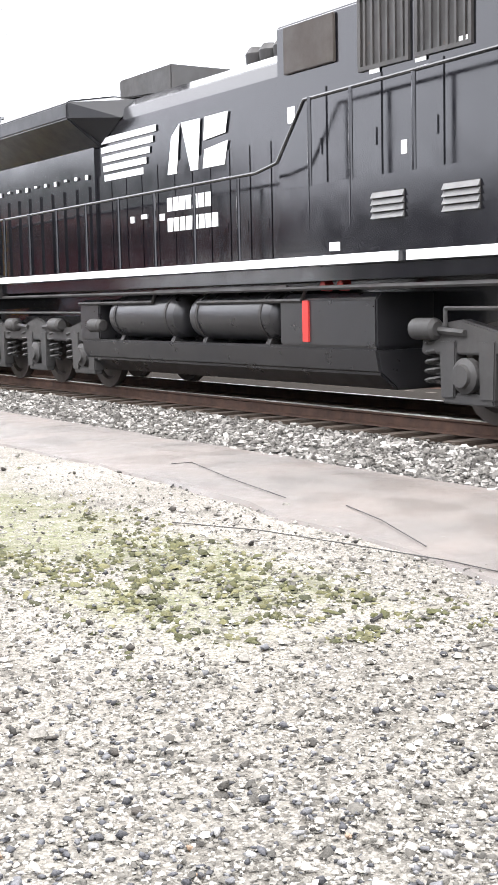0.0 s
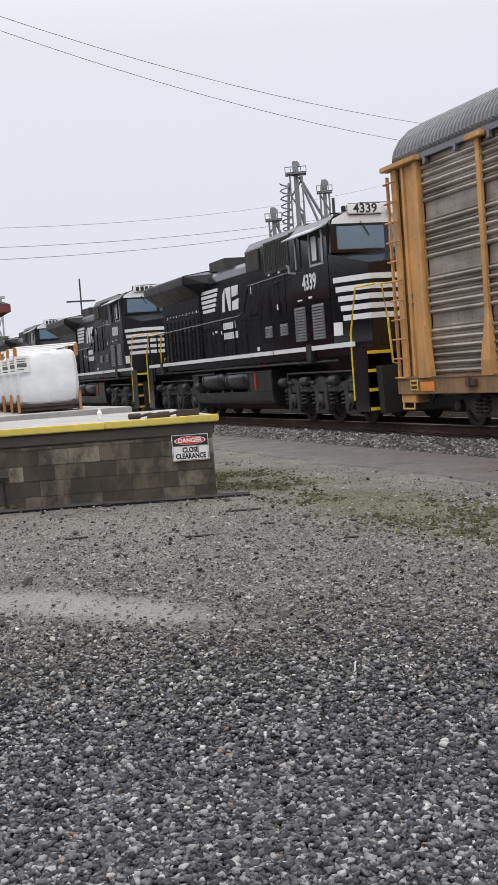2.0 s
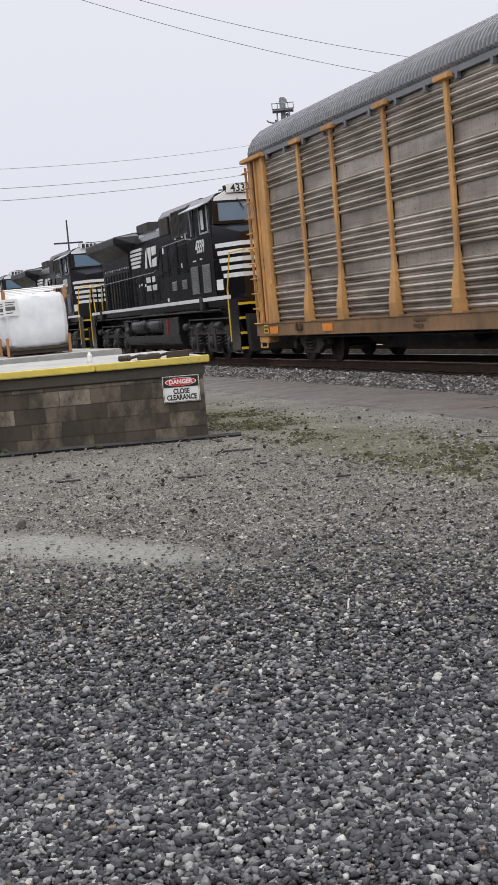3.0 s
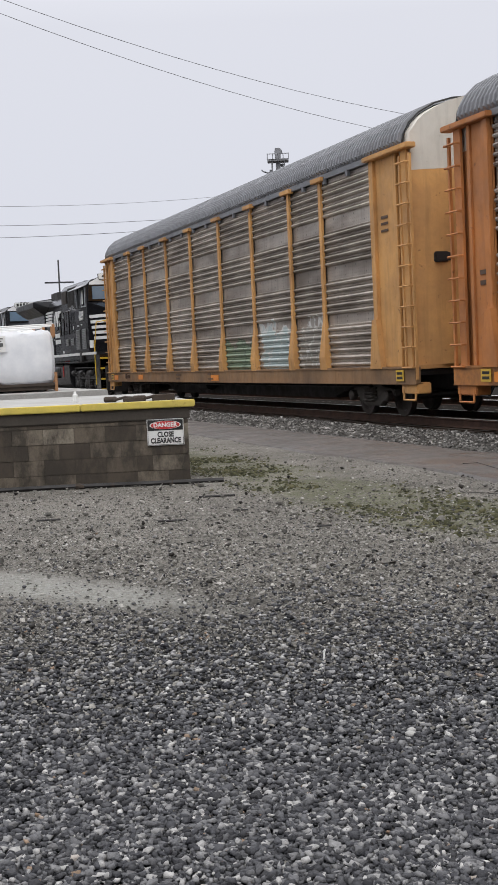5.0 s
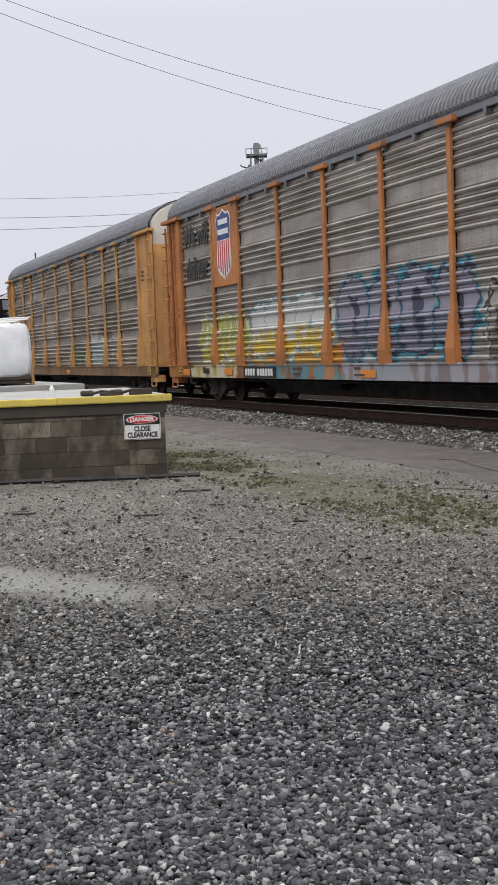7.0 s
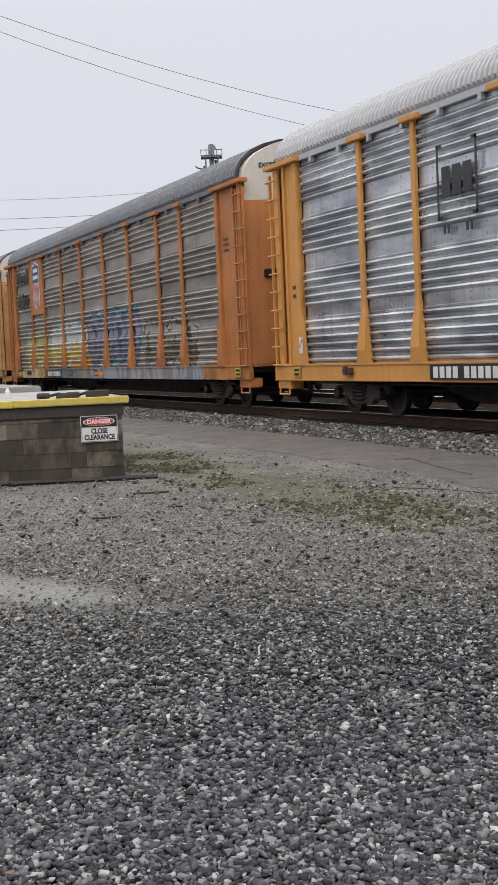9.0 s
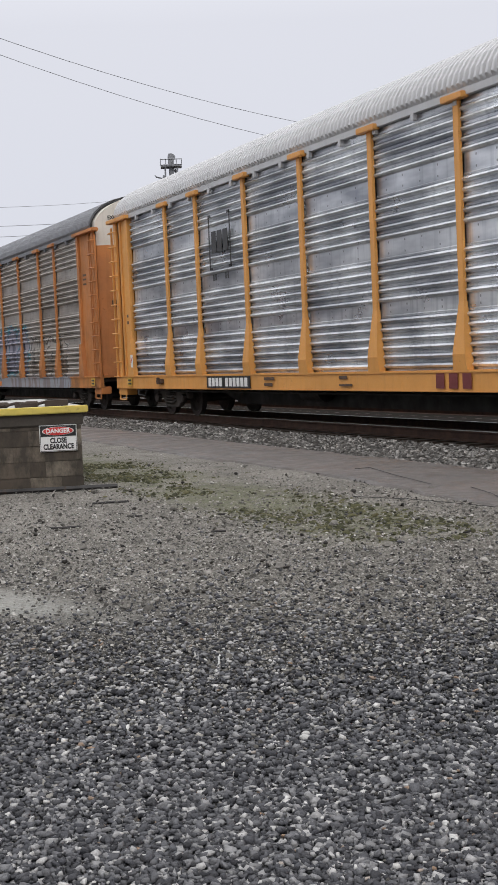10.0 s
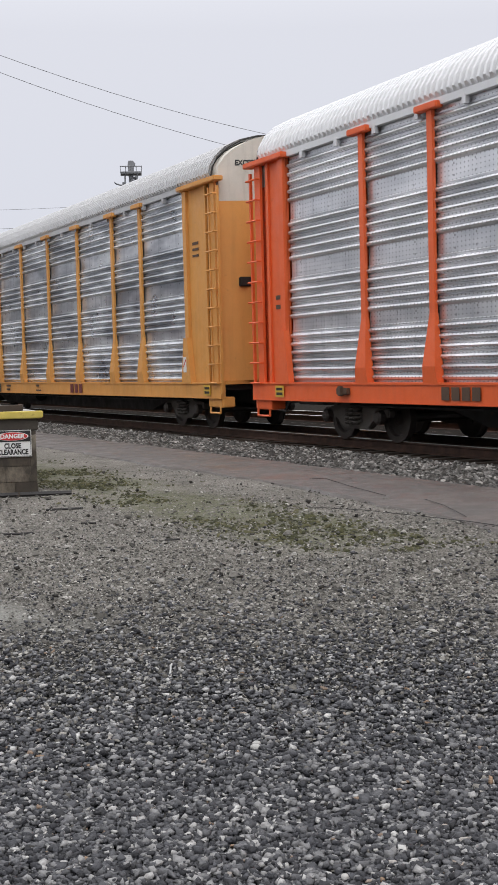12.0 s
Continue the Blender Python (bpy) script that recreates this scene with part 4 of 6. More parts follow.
def marking_words():
    # second car: slogan on the first panel, emblem on the next
    lettering("slogan", "We will", 0.8, near_side(-1.472, -2.58, 4.62), M_STENCIL, rack2, 0.006, 0.84, 0.024)
    lettering("slogan", "deliver", 0.8, near_side(-1.472, -2.6, 3.72), M_STENCIL, rack2, 0.006, 0.86, 0.024)
    bm = bmesh.new()
    box(bm, -1.49, -1.45, -5.9, -4.05, 3.1, 5.17)
    plate = part("emblem_panel", bm, M_CAR_B, rack2, "plain orange-brown panel behind the emblem", 0.006)
    half = [(0.0, 1.0), (0.16, 0.92), (0.34, 0.86), (0.52, 0.9), (0.66, 0.72), (0.63, 0.55), (0.58, 0.3), (0.6, -0.1), (0.65, -0.45), (0.6, -0.66), (0.42, -0.82), (0.16, -0.9), (0.0, -1.0)]
    outline = half + [(-x, z) for x, z in half[-2:0:-1]]

    def shield(k, name, lo, hi, material, depth, label):
        bm = bmesh.new()
        pts = [Vector((x * k * 0.86, z * k * 0.93, 0)) for x, z in outline]
        bm.faces.new([bm.verts.new(p) for p in pts])
        for z, keep in ((lo, 1), (hi, -1)):
            bmesh.ops.bisect_plane(bm, geom=bm.verts[:] + bm.edges[:] + bm.faces[:], plane_co=(0, z, 0), plane_no=(0, -keep, 0), clear_outer=True)
        ext = bmesh.ops.extrude_face_region(bm, geom=bm.faces[:])
        bmesh.ops.translate(bm, verts=[v for v in ext["geom"] if isinstance(v, bmesh.types.BMVert)], vec=(0, 0, 0.004))
        ob = part(name, bm, material, plate, label)
        ob.matrix_basis = near_side(-1.492 - depth, -4.98, 4.18)
    shield(1.0, "shield_border", -2, 2, M_SIGNW, 0.0, "white border of the shield")
    shield(0.94, "shield_top", 0.12, 2, M_BLUE, 0.005, "blue upper field of the shield")
    shield(0.94, "shield_field", -2, 0.12, M_SIGNW, 0.005, "white striped lower field")
    for i in range(6):
        x = -0.44 + i * 0.162
        z0 = -0.86 + 0.55 * abs(x)
        bars("stripe", plate, M_SIGNR, near_side(-1.504, -4.98, 4.18), [(x, x + 0.075, z0, 0.1)])
    bars("marking", plate, M_SIGNW, near_side(-1.503, -4.98, 4.18), [(-0.36, 0.36, 0.52, 0.66), (-0.4, 0.4, 0.26, 0.4)])
    # number boards on the sills
    bars("marking_board", rack2, M_SIGNB, near_side(-1.563, -6.3, 0.84), [(0, 2.2, -0.13, 0.13)])
    bars("marking", rack2, M_SIGNW, near_side(-1.568, -6.3, 0.84), letter_bars(0.15, 4, 0.13, 0.05, 0.17) + letter_bars(1.0, 6, 0.13, 0.05, 0.17))
    bars("marking_board", rack3, M_SIGNB, near_side(-1.563, -6.45, 0.85), [(0, 2.45, -0.13, 0.13)])
    bars("marking", rack3, M_SIGNW, near_side(-1.568, -6.45, 0.85), letter_bars(0.12, 4, 0.15, 0.06, 0.19) + letter_bars(1.1, 6, 0.15, 0.06, 0.19))
    bars("marking", rack3, M_TRIMR, near_side(-1.563, -16.2, 0.86), letter_bars(0, 3, 0.24, 0.14, 0.24))
    bars("marking", rack4, M_BAR, near_side(-1.563, -6.3, 0.86), letter_bars(0.0, 4, 0.2, 0.06, 0.2) + letter_bars(1.4, 6, 0.2, 0.06, 0.2))
    # emblem on the third car: a name between brackets, over a double mark
    rows = [(-0.62, -0.56, -0.62, 0.62), (-0.62, -0.46, 0.56, 0.62), (-0.62, -0.46, -0.62, -0.56), (0.56, 0.62, -0.62, 0.62), (0.46, 0.62, 0.56, 0.62), (0.46, 0.62, -0.62, -0.56),
            (-0.46, -0.2, -0.24, 0.24), (-0.13, 0.13, -0.24, 0.24), (0.2, 0.46, -0.24, 0.24),
            (-0.45, -0.38, -0.86, -0.72), (-0.32, -0.25, -0.86, -0.72), (0.25, 0.32, -0.86, -0.72), (0.38, 0.45, -0.86, -0.72)]
    bars("emblem", rack3, M_SIGNB, near_side(-1.475, -7.36, 4.0), rows)
    for car in (rack1, rack2):
        sill_marks(car, M_PATCH, [(1.25, 1.85, 0.74, 0.92), (4.85, 5.45, 0.76, 0.93), (13.2, 13.9, 0.74, 0.9)])
    for car in (rack2, rack3):
        lettering("warning", "EXCESS", 0.15, pose(-0.86, -LENGTH + 0.34 - 0.34 * 0.62, 5.58, 90, 0, -19) @ Matrix.Translation((0, 0, 0.006)), M_SIGNB, car, 0.004, 0.9, 0.006)
    for y in (-1.27, -24.36):
        bars("warning_plate", rack3, M_SIGNW, near_side(-1.584, y, 1.42), [(-0.08, 0.08, -0.17, 0.17)])
        bars("warning_mark", rack3, M_SIGNR, near_side(-1.589, y, 1.45) @ pose(0, 0, 0, 0, 0, -40), [(-0.015, 0.015, -0.1, 0.1)])
    # small stencils and plates
    for car in (rack1, rack2, rack3, rack4):
        dim = M_BAR
        bars("stencil", car, dim, near_side(-1.47, -0.85, 2.55), [(-0.12, 0.12, 0.05, 0.13), (-0.12, 0.12, -0.13, -0.05)])
        bars("stencil", car, dim, near_side(-1.47, -24.85, 3.9), [(-0.16, 0.16, 0.1, 0.16), (-0.16, 0.16, -0.02, 0.03), (-0.16, 0.16, -0.16, -0.11)])
        bars("stencil", car, dim, near_side(-1.563, -9.6, 0.86), [(0, 0.5, 0.03, 0.09), (0, 0.4, -0.09, -0.03)])
        bars("stencil", car, dim, near_side(-1.563, -12.9, 0.86), [(0, 0.3, 0.04, 0.1), (0, 0.5, -0.09, -0.05)])
        bars("label_plate", car, M_LABY, near_side(-1.563, -0.8, 0.86), [(0, 0.34, -0.11, 0.11)])
        bars("label_plate", car, M_LABY, near_side(-1.563, -25.3, 0.86), [(0, 0.34, -0.11, 0.11)])
        for y in (-0.8, -25.3):
            bars("label_print", car, M_SIGNB, near_side(-1.568, y, 0.86), [(0.05, 0.29, 0.02, 0.07), (0.05, 0.29, -0.07, -0.02)])
        bm = bmesh.new()
        box(bm, -1.62, -1.54, -3.55, -3.2, 0.82, 0.94)
        box(bm, -1.66, -1.6, -3.42, -3.3, 0.8, 0.97)
        part("jacking_pad", bm, M_BAR, car, "", 0.01)


marking_words()


# ---- the train: locomotives ----
def loco_truck(parent, axles, s):
    """One side of a three-axle truck: cast frame with pedestals, coil springs and bearing caps."""
    y0, y1 = axles[0], axles[-1]
    bm = bmesh.new()
    lo, hi = sorted((s * 1.1, s * 1.26))
    pts = [(y0 - 0.75, 0.75), (y0 - 0.7, 1.05), (y0 - 0.1, 1.12), (y0 + 0.55, 0.98), (y0 + 1.2, 0.98), (axles[1], 1.16), (y1 - 1.2, 0.98), (y1 - 0.55, 0.98), (y1 + 0.1, 1.12), (y1 + 0.7, 1.05), (y1 + 0.75, 0.75)]
    prism(bm, pts, "x", lo, hi)
    frame_part = part("truck_frame", bm, M_UNDER, parent, "", 0.02)
    for y in axles:
        bm = bmesh.new()
        for d in (-0.3, 0.3):
            prism(bm, [(y + d - 0.13, 0.9), (y + d - 0.11, 0.28), (y + d + 0.11, 0.28), (y + d + 0.13, 0.9)], "x", *sorted((s * 1.1, s * 1.28)))
        prism(bm, [(y - 0.4, 0.22), (y + 0.4, 0.22), (y + 0.36, 0.34), (y - 0.36, 0.34)], "x", *sorted((s * 1.12, s * 1.26)))
        ped = part("pedestal", bm, M_UNDER, frame_part, "", 0.015)
        bm = bmesh.new()
        lathe(bm, [(0, 0.19), (s * 0.09, 0.19), (s * 0.12, 0.13), (s * 0.16, 0.12)], "x", (s * 1.22, y, 0.53), 14)
        part("axle_box", bm, M_UNDER, frame_part, "", 0, True)
        for d in (-0.6, 0.6):
            bm = bmesh.new()
            spring(bm, s * 1.18, y + d, 0.42, 0.92, 0.1, 5)
            part("coil_spring", bm, M_UNDER, frame_part)
    for d, y in ((-1, y0 - 0.62), (1, y1 + 0.62), (1, axles[1] + 0.95), (-1, axles[1] - 0.95)):
        bm = bmesh.new()
        lathe(bm, [(-0.2, 0.08), (-0.16, 0.12), (0.16, 0.12), (0.2, 0.08)], "y", (s * 1.3, y, 1.02), 12)
        tube(bm, [(s * 1.28, y, 1.02), (s * 1.28, y - d * 0.6, 0.98)], 0.04, 6)
        part("brake_cylinder", bm, M_UNDER, frame_part, "", 0, True)
    bm = bmesh.new()
    tube(bm, [(s * 1.3, y0 - 0.3, 1.22), (s * 1.3, y1 + 0.3, 1.24)], 0.025, 6)
    tube(bm, [(s * 1.3, y0 - 0.3, 1.22), (s * 1.3, y0 - 0.3, 1.05)], 0.025, 6)
    tube(bm, [(s * 1.3, y1 + 0.3, 1.24), (s * 1.3, y1 + 0.3, 1.05)], 0.025, 6)
    part("sand_pipe", bm, M_UNDER, frame_part)


def louvre(parent, y0, y1, z0, z1, n, x, name="louvre"):
    """A grille of slats on the near side."""
    bm = bmesh.new()
    box(bm, x - 0.012, x + 0.005, y0, y1, z0, z1)
    grille = part(name, bm, M_DARK, parent)
    for i in range(n):
        z = z0 + (z1 - z0) * (i + 0.5) / n
        h = (z1 - z0) / n * 0.42
        bm = bmesh.new()
        v = [bm.verts.new(p) for p in ((x - 0.014, y0, z + h), (x - 0.014, y1, z + h), (x - 0.045, y1, z - h), (x - 0.045, y0, z - h), (x - 0.014, y0, z - h), (x - 0.014, y1, z - h))]
        for f in ((0, 1, 2, 3), (3, 2, 5, 4), (0, 3, 4), (1, 5, 2)):
            bm.faces.new([v[k] for k in f])
        part("slat", bm, M_GRILLE, grille)
    return grille


def bar_grille(parent, y0, y1, z0, z1, n, x):
    """A dark opening with a raised frame and upright bars."""
    bm = bmesh.new()
    box(bm, x - 0.01, x + 0.005, y0, y1, z0, z1)
    grille = part("intake_grille", bm, M_DARK, parent)
    for a, b, c, d in ((y0 - 0.05, y1 + 0.05, z1, z1 + 0.05), (y0 - 0.05, y1 + 0.05, z0 - 0.05, z0), (y0 - 0.05, y0, z0, z1), (y1, y1 + 0.05, z0, z1)):
        bm = bmesh.new()
        box(bm, x - 0.035, x, a, b, c, d)
        part("grille_frame", bm, M_UNDER, grille)
    for i in range(n):
        y = y0 + (y1 - y0) * (i + 0.5) / n
        bm = bmesh.new()
        box(bm, x - 0.028, x - 0.008, y - 0.018, y + 0.018, z0, z1)
        part("bar", bm, M_UNDER, grille)


def rail_bar(parent, name, pts, r, material):
    bm = bmesh.new()
    tube(bm, pts, r, 8)
    return part(name, bm, material, parent, "", 0, True)


def locomotive(label, paint, turning, number, y0):
    eng = thing("locomotive", label, "locomotive", "locomotives of the train")
    MOVERS.append((eng, y0))
    # frame, walkway and sill stripe
    for nm, b6 in (("walkway", (-1.42, 1.42, 0.9, 20.6, 1.58, 1.745)), ("center_frame", (-0.5, 0.5, 0.2, 20.8, 1.0, 1.58))):
        bm = bmesh.new()
        box(bm, *b6)
        part(nm, bm, paint, eng, "", 0.01)
    for s in (-1, 1):
        for a, b in [(1.25, 3.8), (4.15, 5.0), (5.02, 6.55)] + [(6.75 + i * 1.92, 8.62 + i * 1.92) for i in range(7)]:
            bm = bmesh.new()
            box(bm, *sorted((s * 1.5, s * 1.44)), a, b, 1.765, 1.872)
            part("sill_stripe", bm, M_WHITE, eng, "white sill stripe")
        for a in (3.98, 18.3):
            bm = bmesh.new()
            box(bm, *sorted((s * 1.52, s * 1.3)), a - 0.17, a + 0.17, 1.5, 1.92)
            part("jacking_pad", bm, M_DARK, eng, "", 0.015)
    bm = bmesh.new()
    for y, z in ((5.2, 1.5), (9.0, 1.52)):
        tube(bm, [(-1.36, y, z), (-1.36, y + 3.4, z), (-1.36, y + 3.5, z - 0.15), (-1.36, y + 6, z - 0.15)], 0.03, 6)
    tube(bm, [(-1.4, 2.4, 1.48), (-1.4, 20.0, 1.52)], 0.028, 6)
    part("side_pipe", bm, M_DARK, eng)
    # tank and air reservoirs
    bm = bmesh.new()
    low = [(-1.36, 0.8), (-1.3, 0.5), (-1.05, 0.3), (1.05, 0.3), (1.3, 0.5), (1.36, 0.8)]
    prism(bm, low, "y", 7.25, 14.98)
    tank = part("fuel_tank", bm, M_TANK, eng, "", 0.03)
    bm = bmesh.new()
    prism(bm, [(-1.36, 0.8), (-1.36, 1.36), (-1.28, 1.43), (1.28, 1.43), (1.36, 1.36), (1.36, 0.8)], "y", 7.25, 9.18)
    part("tank_box", bm, M_TANK, tank, "", 0.02)
    bm = bmesh.new()
    prism(bm, [(-1.36, 0.8), (-1.36, 1.36), (-1.28, 1.43), (1.28, 1.43), (1.36, 1.36), (1.36, 0.8)], "y", 14.3, 14.98)
    part("tank_box", bm, M_TANK, tank, "", 0.02)
    bm = bmesh.new()
    box(bm, -0.75, 0.75, 9.18, 14.3, 0.8, 1.43)
    part("tank_core", bm, M_DARK, tank)
    for a in (9.28, 11.77):
        bm = bmesh.new()
        lathe(bm, [(0, 0.1), (0.03, 0.22), (0.1, 0.3), (0.2, 0.325), (2.02, 0.325), (2.12, 0.3), (2.19, 0.22), (2.22, 0.1)], "y", (-1.08, a, 1.16), 24)
        res = part("air_reservoir", bm, M_TANK, eng, "grey cylindrical air reservoir", 0, True)
        for d in (0.3, 1.9):
            bm = bmesh.new()
            lathe(bm, [(-0.03, 0.335), (0.03, 0.335)], "y", (-1.08, a + d, 1.16), 24)
            prism(bm, [(-1.3, 0.78), (-0.9, 0.78), (-1.0, 0.95), (-1.2, 0.95)], "y", a + d - 0.05, a + d + 0.05)
            part("strap", bm, M_DARK, res)
    bm = bmesh.new()
    box(bm, -1.385, -1.36, 8.54, 8.66, 0.85, 1.35)
    part("fuel_gauge", bm, M_RED_D, tank, "dull red upright fuel gauge strip")
    for d in (8.0, 8.35):
        bm = bmesh.new()
        lathe(bm, [(0, 0.06), (0.12, 0.07), (0.14, 0.03)], "x", (-1.3, d, 1.52), 10)
        part("filler_cap", bm, M_RED_D, eng)
    # trucks
    for axles in ((2.05, 3.95, 5.85), (15.1, 17.0, 18.9)):
        for s in (-1, 1):
            loco_truck(eng, axles, s)
        bm = bmesh.new()
        box(bm, -0.6, 0.6, axles[0] - 0.3, axles[2] + 0.3, 0.55, 1.15)
        part("traction_motor_case", bm, M_DARK, eng, "", 0.05)
        for y in axles:
            n = len(WHEELS)
            wheelset(eng, y, 0.53)
            if not turning:
                del WHEELS[n:]
    # long hood
    bm = bmesh.new()
    hood = [(-0.84, 1.75), (-0.84, 4.25), (-0.78, 4.45), (-0.6, 4.6), (0.6, 4.6), (0.78, 4.45), (0.84, 4.25), (0.84, 1.75)]
    prism(bm, hood, "y", 9.4, 15.25)
    long_hood = part("long_hood", bm, paint, eng, "", 0.012)
    for i in range(11):
        y = 9.55 + i * 0.515
        bm = bmesh.new()
        box(bm, -0.856, -0.838, y, y + 0.49, 1.86, 3.45)
        box(bm, -0.862, -0.85, y + 0.05, y + 0.08, 2.3, 2.45)
        part("hood_door", bm, paint, long_hood, "", 0.004)
    bm = bmesh.new()
    prism(bm, [(-0.9, 1.75), (-0.9, 3.95), (0.9, 3.95), (0.9, 1.75)], "y", 15.2, 19.9)
    rear = part("radiator_hood", bm, paint, eng, "", 0.012)
    for i in range(9):
        y = 15.4 + i * 0.5
        bm = bmesh.new()
        box(bm, -0.93, -0.9, y, y + 0.1, 1.9, 3.3)
        part("hood_rib", bm, paint, rear)
    bm = bmesh.new()
    prism(bm, [(-0.9, 3.92), (-1.47, 4.34), (-1.47, 4.58), (-1.4, 4.63), (-0.6, 4.75), (0.6, 4.75), (1.4, 4.63), (1.47, 4.58), (1.47, 4.34), (0.9, 3.92)], "y", 15.0, 20.3)
    wing = part("radiator_wing", bm, M_BLACK2, eng, "flared black radiator housing", 0.02)
    bm = bmesh.new()
    v = [bm.verts.new(p) for p in ((-0.86, 15.02, 3.95), (-1.45, 15.02, 4.35), (-1.45, 15.02, 4.6), (-0.6, 15.02, 4.73), (-0.6, 14.2, 4.58), (-0.84, 14.3, 4.3))]
    for f in ((0, 1, 2, 3), (0, 5, 1), (1, 5, 2), (2, 5, 4, 3)):
        bm.faces.new([v[i] for i in f])
    part("wing_taper", bm, M_BLACK2, wing)
    bm = bmesh.new()
    prism(bm, [(13.2, 4.56), (13.2, 4.98), (14.9, 4.98), (14.9, 4.68)], "x", -0.55, 0.55)
    part("exhaust_silencer", bm, M_UNDER, eng, "grey exhaust housing on the roof", 0.02)
    bm = bmesh.new()
    for i in range(4):
        lathe(bm, [(0, 0.14), (0.25, 0.16), (0.34, 0.1)], "z", (-0.2, 10.3 + i * 0.35, 4.58), 12)
    part("roof_vent", bm, M_DARK, eng, "", 0, True)
    # equipment box behind the cab
    bm = bmesh.new()
    prism(bm, [(-1.12, 1.75), (-1.12, 4.75), (-0.95, 4.97), (0.95, 4.97), (1.12, 4.75), (1.12, 1.75)], "y", 5.0, 9.5)
    gear = part("equipment_hood", bm, paint, eng, "", 0.015)
    bm = bmesh.new()
    box(bm, -1.44, 1.44, 5.0, 8.5, 1.75, 2.72)
    low_box = part("equipment_locker", bm, paint, eng, "", 0.015)
    louvre(low_box, 5.45, 6.0, 2.23, 2.53, 4, -1.44)
    louvre(low_box, 6.63, 7.18, 2.23, 2.53, 4, -1.44)
    for a, b, z0, z1 in ((5.15, 5.75, 4.42, 4.78), (5.95, 6.75, 4.0, 4.75), (6.95, 7.75, 4.0, 4.75)):
        bar_grille(gear, a, b, z0, z1, 6, -1.12)
    bm = bmesh.new()
    box(bm, -1.16, -1.12, 8.25, 9.3, 4.15, 4.72)
    part("intake_screen", bm, M_MESH, gear, "dark brown mesh intake screen", 0.01)
    for i in range(4):
        y = 5.3 + i * 1.05
        bm = bmesh.new()
        box(bm, -1.135, -1.118, y, y + 0.98, 2.75, 3.9)
        box(bm, -1.15, -1.13, y + 0.08, y + 0.12, 3.1, 3.3)
        part("locker_door", bm, paint, gear, "", 0.004)
    # cab
    bm = bmesh.new()
    prism(bm, [(-1.45, 1.75), (-1.45, 4.62), (-1.2, 4.85), (-0.5, 4.97), (0.5, 4.97), (1.2, 4.85), (1.45, 4.62), (1.45, 1.75)], "y", 2.5, 5.0)
    cab = part("cab", bm, paint, eng, "", 0.02)
    bm = bmesh.new()
    box(bm, -1.462, -1.44, 2.75, 4.55, 3.78, 4.55)
    win = part("side_window", bm, M_DGLASS, cab, "dark sliding cab window with pale frames", 0.004)
    for a in (2.75, 3.05, 3.55, 4.2, 4.5):
        bm = bmesh.new()
        box(bm, -1.485, -1.455, a, a + 0.05, 3.78, 4.55)
        part("window_post", bm, M_PALE if a in (2.75, 3.55, 4.5) else paint, win)
    bm = bmesh.new()
    box(bm, -1.485, -1.455, 2.75, 3.6, 3.75, 3.8)
    part("window_sill", bm, M_PALE, win)
    bm = bmesh.new()
    box(bm, -1.475, -1.458, 3.1, 3.42, 3.88, 4.45)
    part("blind", bm, M_SIGNW, win, "pale blind behind the glass")
    bm = bmesh.new()
    tube(bm, [(-1.46, 4.62, 3.7), (-1.62, 4.66, 3.72), (-1.62, 4.66, 3.9)], 0.03, 6)
    part("mirror", bm, M_PALE, cab)
    bm = bmesh.new()
    prism(bm, [(-1.42, 4.66), (-1.8, 4.5), (-1.8, 4.47), (-1.42, 4.62)], "y", 2.65, 4.6)
    part("awning", bm, M_PALE, cab, "pale sunshade over the window")
    for a in (2.9, 4.12):
        louvre(cab, a, a + 0.74, 2.02, 2.86, 12, -1.45)
    bm = bmesh.new()
    box(bm, -1.462, -1.45, 2.2, 5.0, 2.92, 2.95)
    part("belt_moulding", bm, paint, cab)
    if number:
        lettering("road_number", "4339", 0.52, near_side(-1.462, 3.75, 3.4), M_WHITE, cab, 0.004, 0.88, 0.012)
    else:
        bars("road_number", cab, M_WHITE, near_side(-1.462, 3.85, 3.4), letter_bars(-0.5, 4, 0.2, 0.07, 0.34))
    bars("marking", cab, M_WHITE, near_side(-1.462, 4.6, 3.02), [(0, 0.3, -0.02, 0.02), (0.75, 0.95, 0.0, 0.05)])
    # windscreen, number boards and nose
    bm = bmesh.new()
    prism(bm, [(-1.42, 3.95), (-1.38, 4.72), (-0.6, 5.1), (0.6, 5.1), (1.38, 4.72), (1.42, 3.95)], "y", 2.36, 2.5)
    brow = part("cab_front", bm, paint, cab, "", 0.012)
    for x0, x1 in ((-1.25, -0.05), (0.05, 1.25)):
        bm = bmesh.new()
        box(bm, x0, x1, 2.335, 2.362, 4.02, 4.56)
        pane = part("windscreen", bm, M_GLASS, brow, "windscreen with the blue of the reflected sky in its colour", 0.02)
        bm = bmesh.new()
        tube(bm, [((x0 + x1) / 2, 2.32, 4.66), ((x0 + x1) / 2 + 0.2, 2.3, 4.34)], 0.014, 5)
        part("wiper", bm, M_DARK, pane)
    bm = bmesh.new()
    prism(bm, [(-1.36, 4.62), (-1.33, 4.72), (-0.6, 5.08), (0.6, 5.08), (1.33, 4.72), (1.36, 4.62)], "y", 2.345, 2.366)
    part("brow_panel", bm, M_WHITE, brow, "white brow over the windscreen")
